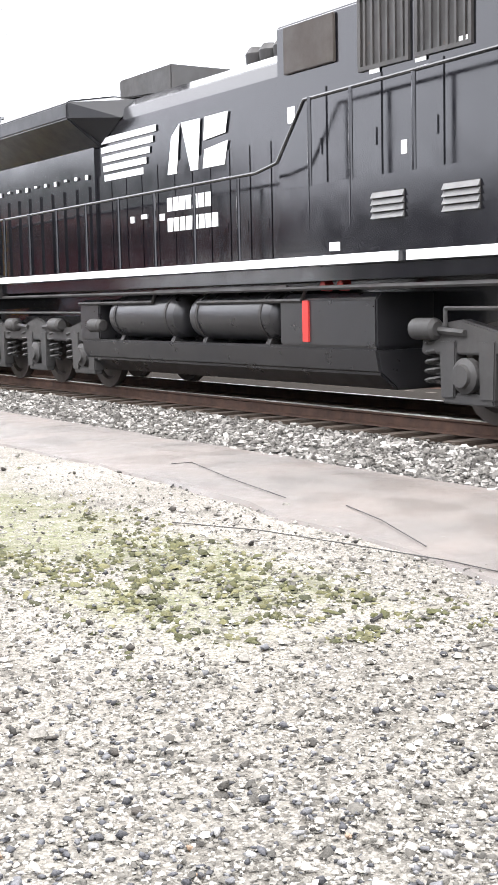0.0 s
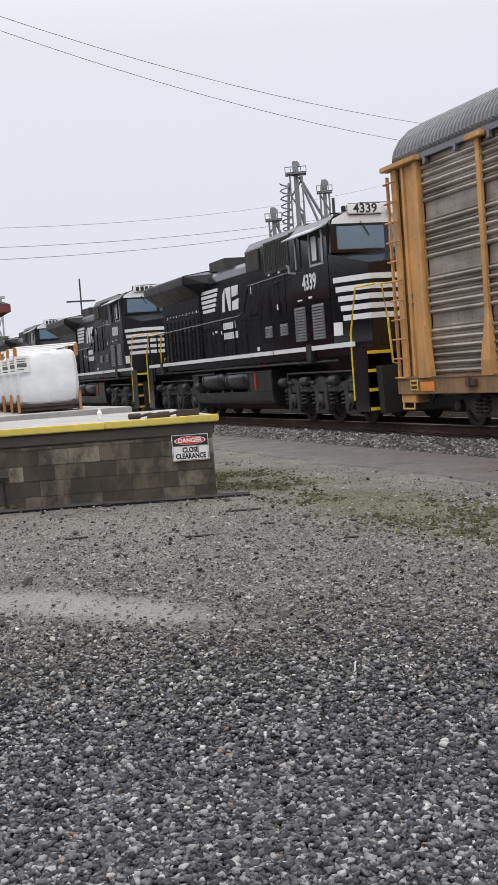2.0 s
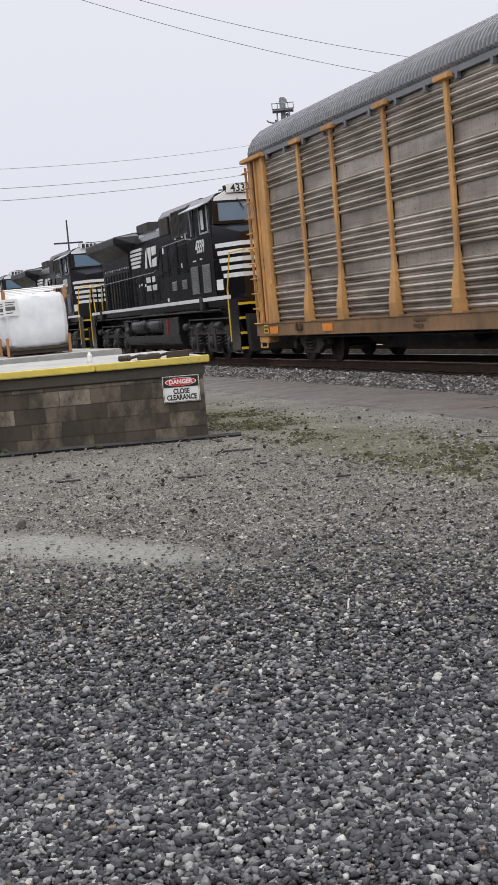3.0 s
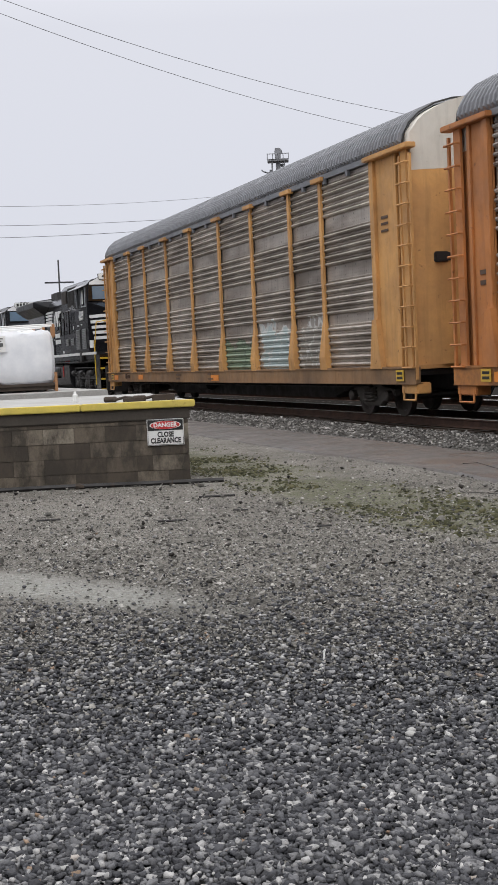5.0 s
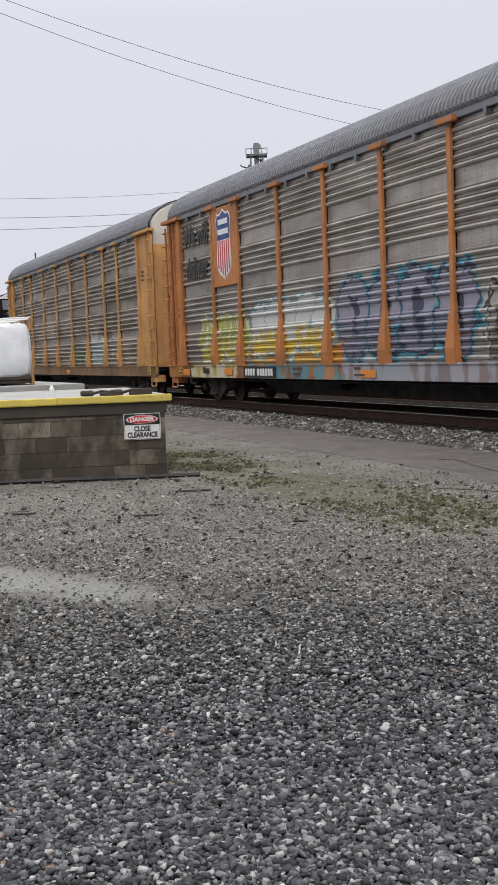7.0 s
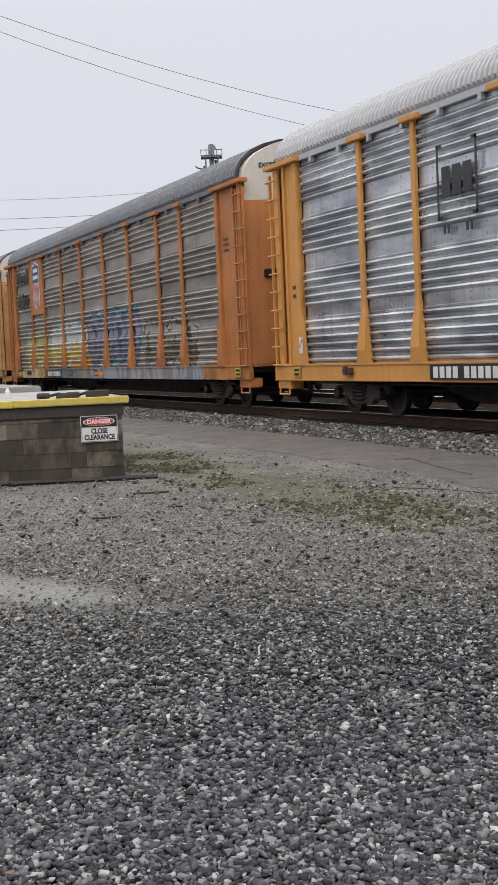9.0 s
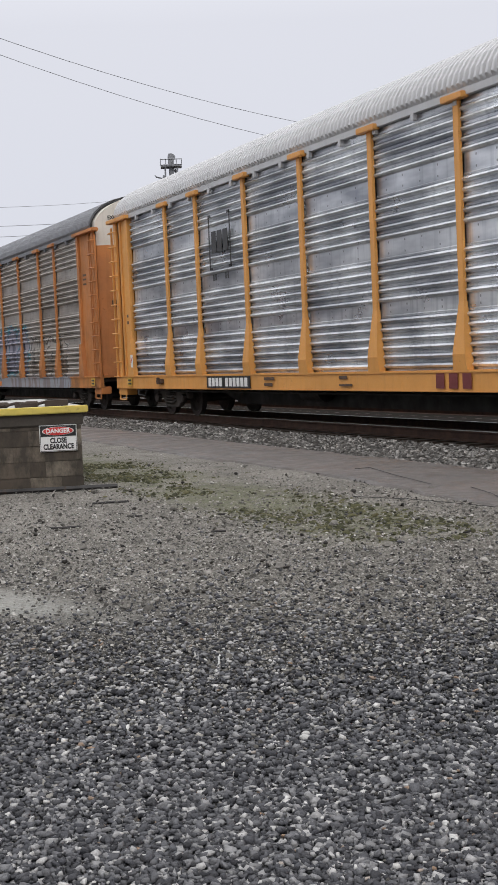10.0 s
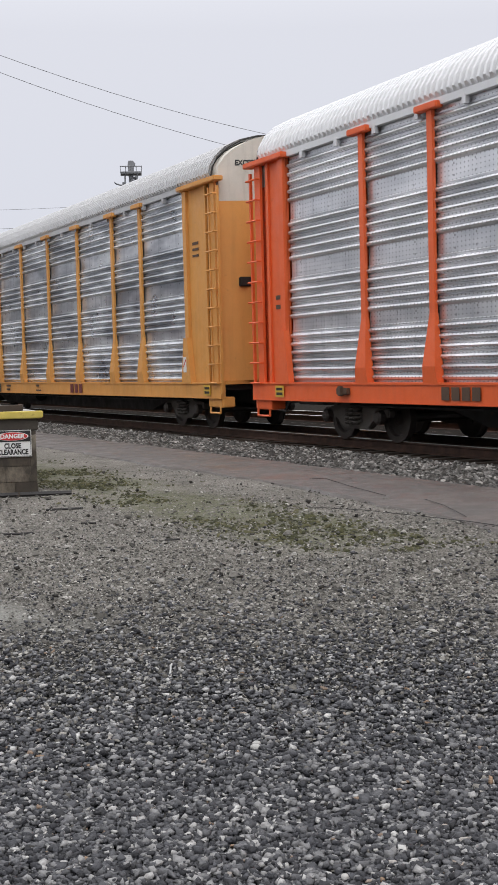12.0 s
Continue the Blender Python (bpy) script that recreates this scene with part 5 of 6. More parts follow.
    for x in (-0.52, 0.86):
        bm = bmesh.new()
        box(bm, x - 0.445, x + 0.445, 2.29, 2.37, 4.805, 5.075)
        part("board_frame", bm, paint, brow, "", 0.04)
        bm = bmesh.new()
        box(bm, x - 0.43, x + 0.43, 2.28, 2.34, 4.82, 5.06)
        board = part("number_board", bm, M_SIGNW, brow, "lit white number board", 0.02)
        if number:
            lettering("board_number", "4339", 0.29, front_side(x, 2.276, 4.94), M_SIGNB, board, 0.002, 1.05, 0.006)
        else:
            bars("board_number", board, M_SIGNB, front_side(x, 2.276, 4.94), letter_bars(-0.32, 4, 0.13, 0.05, 0.17))
    bm = bmesh.new()
    for x in (0.1, 0.32):
        lathe(bm, [(-0.06, 0.11), (0.0, 0.11), (0.02, 0.08)], "y", (x, 2.28, 4.92), 16)
    part("headlight", bm, M_SIGNW, brow, "twin round headlight", 0, True)
    bm = bmesh.new()
    top = [(-1.45, 2.5, 3.95), (1.45, 2.5, 3.95), (0.95, 1.35, 3.62), (-0.95, 1.35, 3.62)]
    bot = [(-1.45, 2.5, 1.75), (1.45, 2.5, 1.75), (0.95, 1.35, 1.75), (-0.95, 1.35, 1.75)]
    ridge = [(0, 2.5, 4.0), (0, 1.4, 3.72)]
    t4, b4, r2 = [bm.verts.new(p) for p in top], [bm.verts.new(p) for p in bot], [bm.verts.new(p) for p in ridge]
    bm.faces.new((t4[0], r2[0], r2[1], t4[3])), bm.faces.new((r2[0], t4[1], t4[2], r2[1]))
    bm.faces.new(b4), bm.faces.new((t4[3], r2[1], t4[2], b4[2], b4[3]))
    bm.faces.new((t4[0], t4[3], b4[3], b4[0])), bm.faces.new((t4[2], t4[1], b4[1], b4[2])), bm.faces.new((t4[1], r2[0], t4[0], b4[0], b4[1]))
    nose = part("nose", bm, paint, eng, "", 0.015)
    for i in range(5):
        z1 = 3.38 - i * 0.22
        z0 = z1 - 0.125
        e = 0.006
        a = 0.10 + i * 0.05
        bm = bmesh.new()
        plan = [(-1.45 + 0.5 * a, 2.5 - 1.15 * a), (-0.95, 1.35), (0.95, 1.35), (1.45 - 0.5 * a, 2.5 - 1.15 * a)]
        inner = [(x * 0.97, y + 0.04) for x, y in plan]
        outer = [(x + (e if x > 0 else -e), y - e) for x, y in plan]
        prism(bm, outer + inner[::-1], "z", z0, z1)
        part("nose_stripe", bm, M_WHITE, nose, "white warning stripe")
    bm = bmesh.new()
    v = [bm.verts.new(p) for p in ((-1.43, 2.44, 2.05), (-1.32, 2.19, 2.05), (-1.32, 2.19, 2.35), (-1.43, 2.44, 2.35))]
    bm.faces.new(v)
    ext = bmesh.ops.extrude_face_region(bm, geom=bm.faces[:])
    bmesh.ops.translate(bm, verts=[q for q in ext["geom"] if isinstance(q, bmesh.types.BMVert)], vec=(-0.012, -0.006, 0))
    part("nose_plate", bm, M_WHITE, nose, "small white plate")
    # emblem on the hood: slanted bars, then two blocky shapes, and two word bars below
    for i in range(5):
        z = 4.05 - i * 0.15
        bars("emblem_bar", long_hood, M_WHITE, near_side(-0.862, 0, 0), [(-15.04 + i * 0.03, -13.15 - i * 0.11, z - 0.1, z)], "white emblem bar")
    for pts in ([(0, 0), (0.24, 0), (0.34, 0.66), (0.12, 0.5)], [(0.38, 0.66), (0.86, 0.66), (0.78, 0.0), (0.6, 0.0)], [(0.9, 0.0), (1.42, 0.0), (1.5, 0.3), (0.95, 0.24)], [(0.93, 0.36), (1.45, 0.4), (1.52, 0.66), (0.97, 0.66)]):
        bm = bmesh.new()
        prism(bm, [(x * 1.14, z * 1.08) for x, z in pts], "z", -0.002, 0.005)
        ob = part("emblem_shape", bm, M_WHITE, long_hood, "white blocky emblem stroke")
        ob.matrix_basis = near_side(-0.863, 12.82, 3.26)
    for z, n in ((2.82, 7), (2.52, 8)):
        bars("marking", long_hood, M_WHITE, near_side(-0.864, 12.86, z), letter_bars(0, n, 0.15, 0.035, 0.2))
    bars("data_plate", long_hood, M_WHITE, near_side(-0.866, 0, 0), [(-14.05, -13.93, 2.62, 2.72), (-13.7, -13.5, 2.66, 2.73), (-13.1, -12.95, 2.6, 2.7)])
    bars("data_plate", rear, M_WHITE, near_side(-0.932, 0, 0), [(-15.5 - i * 0.42, -15.4 - i * 0.42, 3.42 + 0.02 * (i % 3), 3.5) for i in range(10)])
    bars("data_plate", gear, M_WHITE, near_side(-1.137, 0, 0), [(-9.25, -9.1, 3.55, 3.75), (-6.1, -5.95, 3.95, 4.05), (-6.8, -6.62, 3.9, 3.97), (-7.6, -7.42, 3.9, 3.97), (-7.05, -6.95, 2.95, 3.1)])
    bars("data_plate", low_box, M_WHITE, near_side(-1.442, 0, 0), [(-8.0, -7.8, 1.92, 2.02)])
    # handrails
    rail_bar(eng, "handrail", [(-1.4, 20.3, 2.9), (-1.4, 9.6, 2.97), (-1.4, 9.12, 3.05), (-1.4, 8.53, 3.73), (-1.4, 5.05, 3.78)], 0.024, M_BLACK)
    rail_bar(eng, "handrail", [(1.4, 20.3, 2.9), (1.4, 9.4, 2.95), (1.4, 5.05, 3.7)], 0.024, M_BLACK)
    for i in range(10):
        y = 10.0 + i * 1.13
        rail_bar(eng, "stanchion", [(-1.42, y, 1.75), (-1.42, y, 2.93)], 0.026, M_BLACK)
    for y, z0 in ((8.4, 2.2), (7.6, 2.2), (6.5, 2.72)):
        rail_bar(eng, "stanchion", [(-1.42, y, z0), (-1.42, y, 3.74)], 0.026, M_BLACK)
    # steps and yellow grab rails at both ends
    for base, d in ((0.55, 1), (20.65, -1)):
        bm = bmesh.new()
        box(bm, -1.47, -1.43, *sorted((base + d * 0.05, base + d * 0.85)), 0.3, 1.75)
        box(bm, -1.47, -0.8, *sorted((base + d * 0.8, base + d * 0.86)), 0.3, 1.75)
        box(bm, 0.8, 1.47, *sorted((base + d * 0.8, base + d * 0.86)), 0.3, 1.75)
        box(bm, -1.45, 1.45, *sorted((base + d * 0.8, base + d * 1.05)), 1.3, 1.75)
        part("step_well", bm, paint, eng, "", 0.01)
        for z in (0.36, 0.78, 1.2, 1.6):
            bm = bmesh.new()
            box(bm, -1.46, -0.9, *sorted((base - d * 0.02, base + d * 0.04)), z - 0.035, z + 0.035)
            part("step_edge", bm, M_HANDY, eng, "yellow step edge")
        if d == 1:
            rail_bar(eng, "grab_rail", [(-1.47, base + 0.85, 0.55), (-1.47, base + 0.85, 2.05), (-1.42, base + 0.55, 3.05), (-0.95, base + 0.5, 3.12)], 0.026, M_HANDY)
            rail_bar(eng, "grab_rail", [(-0.55, base + 0.05, 1.25), (-0.85, base + 0.05, 1.35), (-0.88, base + 0.1, 2.3), (-0.85, base + 0.4, 3.1), (-0.4, base + 0.45, 3.14)], 0.026, M_HANDY)
            rail_bar(eng, "grab_rail", [(-0.4, base, 1.7), (-0.35, base, 2.1), (0.1, base, 2.2), (0.1, base, 1.9)], 0.022, M_HANDY)
        else:
            rail_bar(eng, "grab_rail", [(-1.47, base - 0.1, 0.5), (-1.47, base - 0.1, 2.2), (-1.4, base - 0.3, 2.95)], 0.026, M_HANDY)
            rail_bar(eng, "grab_rail", [(-0.9, base, 0.9), (-0.9, base, 2.4), (-0.9, base - 0.25, 2.95)], 0.026, M_HANDY)
    bm = bmesh.new()
    prism(bm, [(0.15, 0.25), (0.45, 0.25), (0.55, 1.3), (0.2, 1.3)], "x", -1.3, 1.3)
    part("plow", bm, M_DARK, eng, "", 0.02)
    bm = bmesh.new()
    box(bm, -0.18, 0.18, -0.75, 0.3, 0.7, 0.98)
    box(bm, -0.18, 0.18, 20.6, 21.4, 0.7, 0.98)
    part("coupler", bm, M_DARK, eng, "", 0.03)
    # roof fittings
    bm = bmesh.new()
    box(bm, -0.3, 0.3, 3.0, 3.5, 4.96, 5.08)
    for x in (-0.8, -0.4, 0.4):
        lathe(bm, [(0, 0.05), (0.18, 0.06), (0.2, 0.02)], "z", (x, 2.9, 4.9), 10)
    tube(bm, [(-0.5, 4.4, 4.95), (-0.5, 4.4, 5.12), (0.5, 4.4, 5.12), (0.5, 4.4, 4.95)], 0.02, 6)
    part("roof_fitting", bm, M_DARK, eng, "", 0)
    return eng


locomotive("glossy black locomotive with white emblem and yellow grab rails", M_BLACK, True, True, 53.2)
locomotive("dusty black locomotive with white nose stripes, ahead of another", M_BLACK2, False, False, 53.2 + 21.7)
locomotive("dusty black locomotive far along the track", M_BLACK2, False, False, 53.2 + 43.4)


# ---- the loading dock ----
DOCK_TURN = math.degrees(math.atan2(16.0 - 17.0, 4.74 - 1.58))
DOCK = pose(1.58, 17.0, 0, 0, 0, DOCK_TURN)      # x along the face, y back into the dock
DOCK_W, DOCK_H, DOCK_D = 3.32, 1.08, 4.6


def loading_dock():
    dock = thing("loading_dock", "mossy concrete block loading dock with a yellow painted edge", "dock", m=DOCK)
    back = DOCK_W - 0.75        # the dock narrows towards the back
    bm = bmesh.new()
    prism(bm, [(0.03, 0.008), (DOCK_W - 0.03, 0.008), (back - 0.03, DOCK_D), (0.03, DOCK_D)], "z", -0.1, DOCK_H - 0.24)
    part("core", bm, M_BEAM, dock)
    bm = bmesh.new()
    prism(bm, [(-0.02, -0.02), (DOCK_W + 0.03, -0.02), (back + 0.02, DOCK_D), (-0.02, DOCK_D)], "z", DOCK_H - 0.24, DOCK_H - 0.085)
    part("edge_beam", bm, M_BEAM, dock, "dark stained concrete edge beam", 0.012)
    bm = bmesh.new()
    prism(bm, [(-0.22, 0.14), (DOCK_W + 0.05, 0.14), (back + 0.05, DOCK_D), (-0.22, DOCK_D)], "z", DOCK_H - 0.085, DOCK_H)
    part("slab", bm, M_SLAB, dock, "pale worn concrete deck", 0.01)
    for a, b in ((-0.25, 1.93), (1.935, DOCK_W + 0.1)):
        bm = bmesh.new()
        box(bm, a, b, -0.07, 0.14, DOCK_H - 0.085, DOCK_H + 0.006)
        part("yellow_edge", bm, M_EDGE, dock, "yellow painted edge strip", 0.012)
    r = random.Random(8)
    z, row = -0.03, 0
    while z < DOCK_H - 0.26:
        h = min(0.203, DOCK_H - 0.245 - z)
        x = 0.0 if row % 2 == 0 else -0.2
        while x < DOCK_W - 0.01:
            w = 0.405 if r.random() < 0.9 else 0.2
            a, b = max(x, 0), min(x + w, DOCK_W)
            if b - a > 0.05:
                bm = bmesh.new()
                box(bm, a + 0.002, b - 0.002, r.uniform(-0.004, 0.004), 0.06, z + 0.002, z + h - 0.002)
                part("block", bm, M_BLOCK, dock, "", 0.004)
            x += w
        z += 0.203
        row += 1
    bm = bmesh.new()
    tube(bm, [(0.55, -0.02, 0.02), (0.55, -0.025, 0.42), (0.3, -0.03, 0.45), (0.62, -0.03, 0.46)], 0.013, 6)
    part("conduit", bm, M_DARK, dock)
    return dock


loading_dock()


def danger_sign():
    sign = thing("danger_sign", "white danger sign with black border, bolted to the dock face", "sign", m=DOCK @ pose(3.02, -0.012, 0.675, 0, 0, 0))
    w, h = 0.48, 0.345
    bm = bmesh.new()
    box(bm, -w / 2, w / 2, -0.006, 0.006, -h / 2, h / 2)
    part("plate", bm, M_SIGNW, sign, "", 0.003)
    at = front_side(0, -0.007, 0)
    bars("border", sign, M_SIGNB, at, [(-w / 2 + 0.008, w / 2 - 0.008, h / 2 - 0.012, h / 2 - 0.007), (-w / 2 + 0.008, w / 2 - 0.008, -h / 2 + 0.007, -h / 2 + 0.012), (-w / 2 + 0.008, -w / 2 + 0.013, -h / 2, h / 2 - 0.007), (w / 2 - 0.013, w / 2 - 0.008, -h / 2, h / 2 - 0.007)])
    bars("header_field", sign, M_SIGNB, at, [(-w / 2 + 0.014, w / 2 - 0.014, 0.025, h / 2 - 0.014)])
    for k, material, d in ((1.0, M_SIGNW, 0.012), (0.93, M_SIGNR, 0.015)):
        bm = bmesh.new()
        prism(bm, [(0.205 * k * math.cos(a * 0.2618), 0.093 + 0.056 * k * math.sin(a * 0.2618)) for a in range(24)], "y", -d - 0.002, -d + 0.006)
        part("oval", bm, material, sign)
    lettering("heading", "DANGER", 0.078, front_side(0, -0.018, 0.093), M_SIGNW, sign, 0.001, 0.98, 0.003)
    lettering("wording", "CLOSE", 0.092, front_side(0, -0.008, -0.032), M_SIGNB, sign, 0.001, 0.78, 0.004)
    lettering("wording", "CLEARANCE", 0.092, front_side(0, -0.008, -0.112), M_SIGNB, sign, 0.001, 0.76, 0.004)


danger_sign()


def bulk_bag():
    """A white woven bag in a low crate: timber corner posts, pallet, folded top, paper tag."""
    bag = thing("bulk_bag", "full white woven bulk bag in a timber frame on a pallet", "bulk bag", "bags on the dock")
    bm = bmesh.new()
    rows = []
    for z, k in ((0.14, 0.9), (0.2, 0.98), (0.5, 1.03), (0.9, 1.02), (1.12, 0.98), (1.17, 0.93), (1.24, 0.86), (1.22, 0.6), (1.25, 0.3)):
        ring = []
        for i in range(40):
            a = i * 6.2832 / 40
            c, s = math.cos(a), math.sin(a)
            q = (abs(c) ** 7 + abs(s) ** 7) ** (-1 / 7)
            wob = 0.014 * noise.noise(Vector((c * 3, s * 3, z * 3))) + (0.03 * noise.noise(Vector((c * 6, s * 6, z * 9))) if z > 1.1 else 0)
            ring.append(bm.verts.new((0.62 * k * q * c + wob * c, 0.56 * k * q * s + wob * s, z + (wob * 1.3 if z > 1.1 else 0))))
        rows.append(ring)
    for a, b in zip(rows, rows[1:]):
        for i in range(40):
            bm.faces.new((a[i], a[(i + 1) % 40], b[(i + 1) % 40], b[i]))
    bm.faces.new(rows[0][::-1]), bm.faces.new(rows[-1])
    part("sack", bm, M_BAG, bag, "", 0, True)
    for x in (-0.64, 0.64):
        for y in (-0.56, 0.56):
            bm = bmesh.new()
            box(bm, x - 0.03, x + 0.03, y - 0.05, y + 0.05, -0.04, 0.36)
            part("corner_post", bm, M_WOOD, bag, "orange timber corner post", 0.006)
            bm = bmesh.new()
            box(bm, x - 0.03, x + 0.03, y - 0.05, y + 0.05, 1.1, 1.36)
            part("corner_post", bm, M_WOOD, bag, "orange timber post top", 0.006)
    bm = bmesh.new()
    tube(bm, [(-0.64, -0.56, 1.34), (0.64, -0.56, 1.36), (0.64, 0.56, 1.36), (-0.64, 0.56, 1.34), (-0.64, -0.56, 1.34)], 0.02, 6)
    part("top_rail", bm, M_SIGNW, bag)
    bm = bmesh.new()
    box(bm, -0.66, 0.66, -0.6, 0.6, 0.08, 0.14)
    for y in (-0.5, 0, 0.5):
        box(bm, -0.66, 0.66, y - 0.06, y + 0.06, 0.0, 0.08)
    part("pallet", bm, M_TIMBER, bag, "", 0.006)
    bm = bmesh.new()
    box(bm, -0.66, -0.36, -0.62, -0.612, 0.82, 1.16)
    tag = part("tag", bm, M_SIGNW, bag, "white printed paper tag")
    bars("tag_print", tag, M_GRILLE, front_side(-0.51, -0.6215, 0.99), [(-0.1, 0.1, 0.1, 0.12), (-0.1, 0.07, 0.05, 0.07), (-0.1, 0.1, -0.06, 0.02), (-0.1, 0.04, -0.12, -0.1)])
    return bag


BAG_AT = [(4.5, 27.2, -9), (4.52, 28.5, -8), (4.55, 29.8, -10), (4.57, 31.1, -8), (4.6, 32.4, -9)]
first_bag = bulk_bag()
first_bag.matrix_basis = pose(BAG_AT[0][0], BAG_AT[0][1], DOCK_H + 0.04, 0, 0, BAG_AT[0][2])
for bx, by, bt in BAG_AT[1:]:
    copy_thing(first_bag, pose(bx, by, DOCK_H + 0.04, 0, 0, bt))


def rear_platform():
    """The low platform behind, on which the bags stand."""
    bm = bmesh.new()
    box(bm, 2.6, 5.9, 25.5, 36, -0.1, DOCK_H)
    return tagged(part("platform", bm, M_SLAB, None, "", 0.02), "pale concrete platform under the bags", "platform")


rear_platform()


def junk(name, label, m, shapes, material):
    ob = thing(name, label, "scrap", m=m)
    for i, bm in enumerate(shapes):
        part("piece", bm, material, ob, "", 0.004)
    return ob


def dock_clutter():
    r = random.Random(4)
    bits = []
    for i in range(7):
        bm = bmesh.new()
        x = 2.2 + i * 0.13
        if i % 3 == 0:
            lathe(bm, [(0, 0.03), (0.02, 0.04), (0.16, 0.04), (0.18, 0.02)], "x", (x, 0.5 + r.uniform(-0.1, 0.1), 0.042), 10)
        elif i % 3 == 1:
            tube(bm, [(x, 0.4, 0.03), (x + 0.15, 0.5, 0.06), (x + 0.42, 0.45, 0.03)], 0.022, 6)
        else:
            box(bm, x, x + 0.3, 0.35, 0.6, 0.0, 0.05 + 0.03 * (i % 2))
        bits.append(bm)
    junk("scrap_metal", "rusty black scrap fittings heaped on the dock edge", DOCK @ pose(0, 0, DOCK_H), bits, M_TIMBER)
    bm = bmesh.new()
    lathe(bm, [(0, 0.036), (0.1, 0.036), (0.12, 0.02), (0.15, 0.018)], "z", (0, 0, 0), 12)
    b = part("bottle", bm, M_SIGNW, None, "", 0, True)
    b.matrix_basis = DOCK @ pose(1.72, 1.4, DOCK_H + 0.003)
    tagged(b, "small white plastic bottle on the dock", "bottle")
    bm = bmesh.new()
    bmesh.ops.create_icosphere(bm, subdivisions=3, radius=0.2)
    for v in bm.verts:
        v.co *= 1 + 0.35 * noise.noise(v.co * 7)
        v.co.z = max(v.co.z * 0.75, -0.1)
        v.co.x *= 1.2
    b = part("rock", bm, M_TIMBER, None)
    b.matrix_basis = DOCK @ pose(0.12, 0.35, DOCK_H + 0.1)
    tagged(b, "dark lump of broken timber and earth on the dock", "rubble")
    for i, (x, s) in enumerate(((-0.12, 0.07), (-0.02, 0.05), (0.36, 0.05))):
        bm = bmesh.new()
        bmesh.ops.create_icosphere(bm, subdivisions=2, radius=s)
        for v in bm.verts:
            v.co *= 1 + 0.4 * noise.noise(v.co * 15 + Vector((i, 0, 0)))
            v.co.z = max(v.co.z, -s * 0.5)
        b = part("rock", bm, M_SLAB if i != 1 else M_BEAM, None)
        b.matrix_basis = DOCK @ pose(x, 0.2, DOCK_H + s * 0.5)
        tagged(b, "small grey stone on the dock edge", "rubble", "stones on the dock")


dock_clutter()


def signal_pole():
    """The dark timber pole by the dock, with a meter box and fittings low on it."""
    pole = thing("utility_pole", "dark weathered timber pole with a rusty meter box", "pole", m=pose(1.46, 20.0, 0, 0, 2.0, 0))
    bm = bmesh.new()
    lathe(bm, [(-0.2, 0.115), (2.5, 0.1), (5.05, 0.085)], "z", (0, 0, 0), 14)
    part("shaft", bm, M_TIMBER, pole, "", 0, True)
    bm = bmesh.new()
    box(bm, -0.2, 0.2, -0.32, -0.12, 1.0, 1.55)
    part("meter_box", bm, M_TIMBER, pole, "rusty brown meter box", 0.02)
    for x in (-0.1, 0.09):
        for z in (0.68, 0.87):
            bm = bmesh.new()
            lathe(bm, [(-0.08, 0.08), (0.0, 0.08), (0.02, 0.05)], "y", (x, -0.2, z), 12)
            part("socket", bm, M_GRILLE, pole, "round grey socket", 0, True)
    bm = bmesh.new()
    tube(bm, [(0.12, -0.14, 1.0), (0.2, -0.1, 0.5), (0.5, 0.0, 0.25), (0.6, 0.1, 0.0)], 0.03, 6)
    tube(bm, [(0.05, -0.11, 1.5), (0.06, -0.11, 4.9)], 0.02, 6)
    part("conduit", bm, M_DARK, pole)
    bm = bmesh.new()
    box(bm, -0.11, 0.11, -0.11, 0.11, 4.6, 4.7)
    part("bracket", bm, M_DARK, pole)


signal_pole()


def bush(name, label, m, n, size, leafsize, seed, material):
    """Clumps of many small leaves with an uneven outline."""
    r = np.random.RandomState(seed)
    v = r.normal(0, 1, (n, 3))
    v *= (r.uniform(0.2, 1, n) ** 0.4 / np.linalg.norm(v, axis=1))[:, None]
    v *= np.array(size)
    v[:, 2] = np.abs(v[:, 2]) * (0.7 + 0.5 * np.sin(v[:, 0] * 1.3))
    a, b = r.normal(0, leafsize, (n, 3)), r.normal(0, leafsize, (n, 3))
    verts = np.concatenate([v - a, v + b, v + a, v - b], 1).reshape(-1, 3)
    me = bpy.data.meshes.new(name)
    me.from_pydata(verts.tolist(), [], [(4 * i, 4 * i + 1, 4 * i + 2, 4 * i + 3) for i in range(n)])
    me.materials.append(material)
    ob = new(name, me)
    ob.matrix_basis = m
    return tagged(ob, label, "bush", kind="stuff")


bush("grass", "small tuft of green grass at the dock's foot", DOCK @ pose(0.62, -0.15, 0), 120, (0.16, 0.08, 0.14), 0.018, 3, M_LEAF)
bush("grass", "sparse green weeds in the gravel", pose(0.95, 16.2, 0), 160, (0.5, 0.4, 0.05), 0.015, 5, M_LEAF)
# added backing of leaves: blocks the bright ground seen below the cars
bush("hedge", "dark bushes added beyond the tracks to darken the gaps under the cars", pose(27, 62, 0), 26000, (2.2, 66, 2.6), 0.13, 11, M_LEAF)
bush("far_woods", "dull green trees along the horizon", pose(26, 240, 0), 2600, (24, 6, 8), 0.55, 7, M_LEAF)
bush("far_woods", "dull green trees behind the station", pose(16, 130, 0), 1500, (4, 4, 6.2), 0.3, 9, M_LEAF)


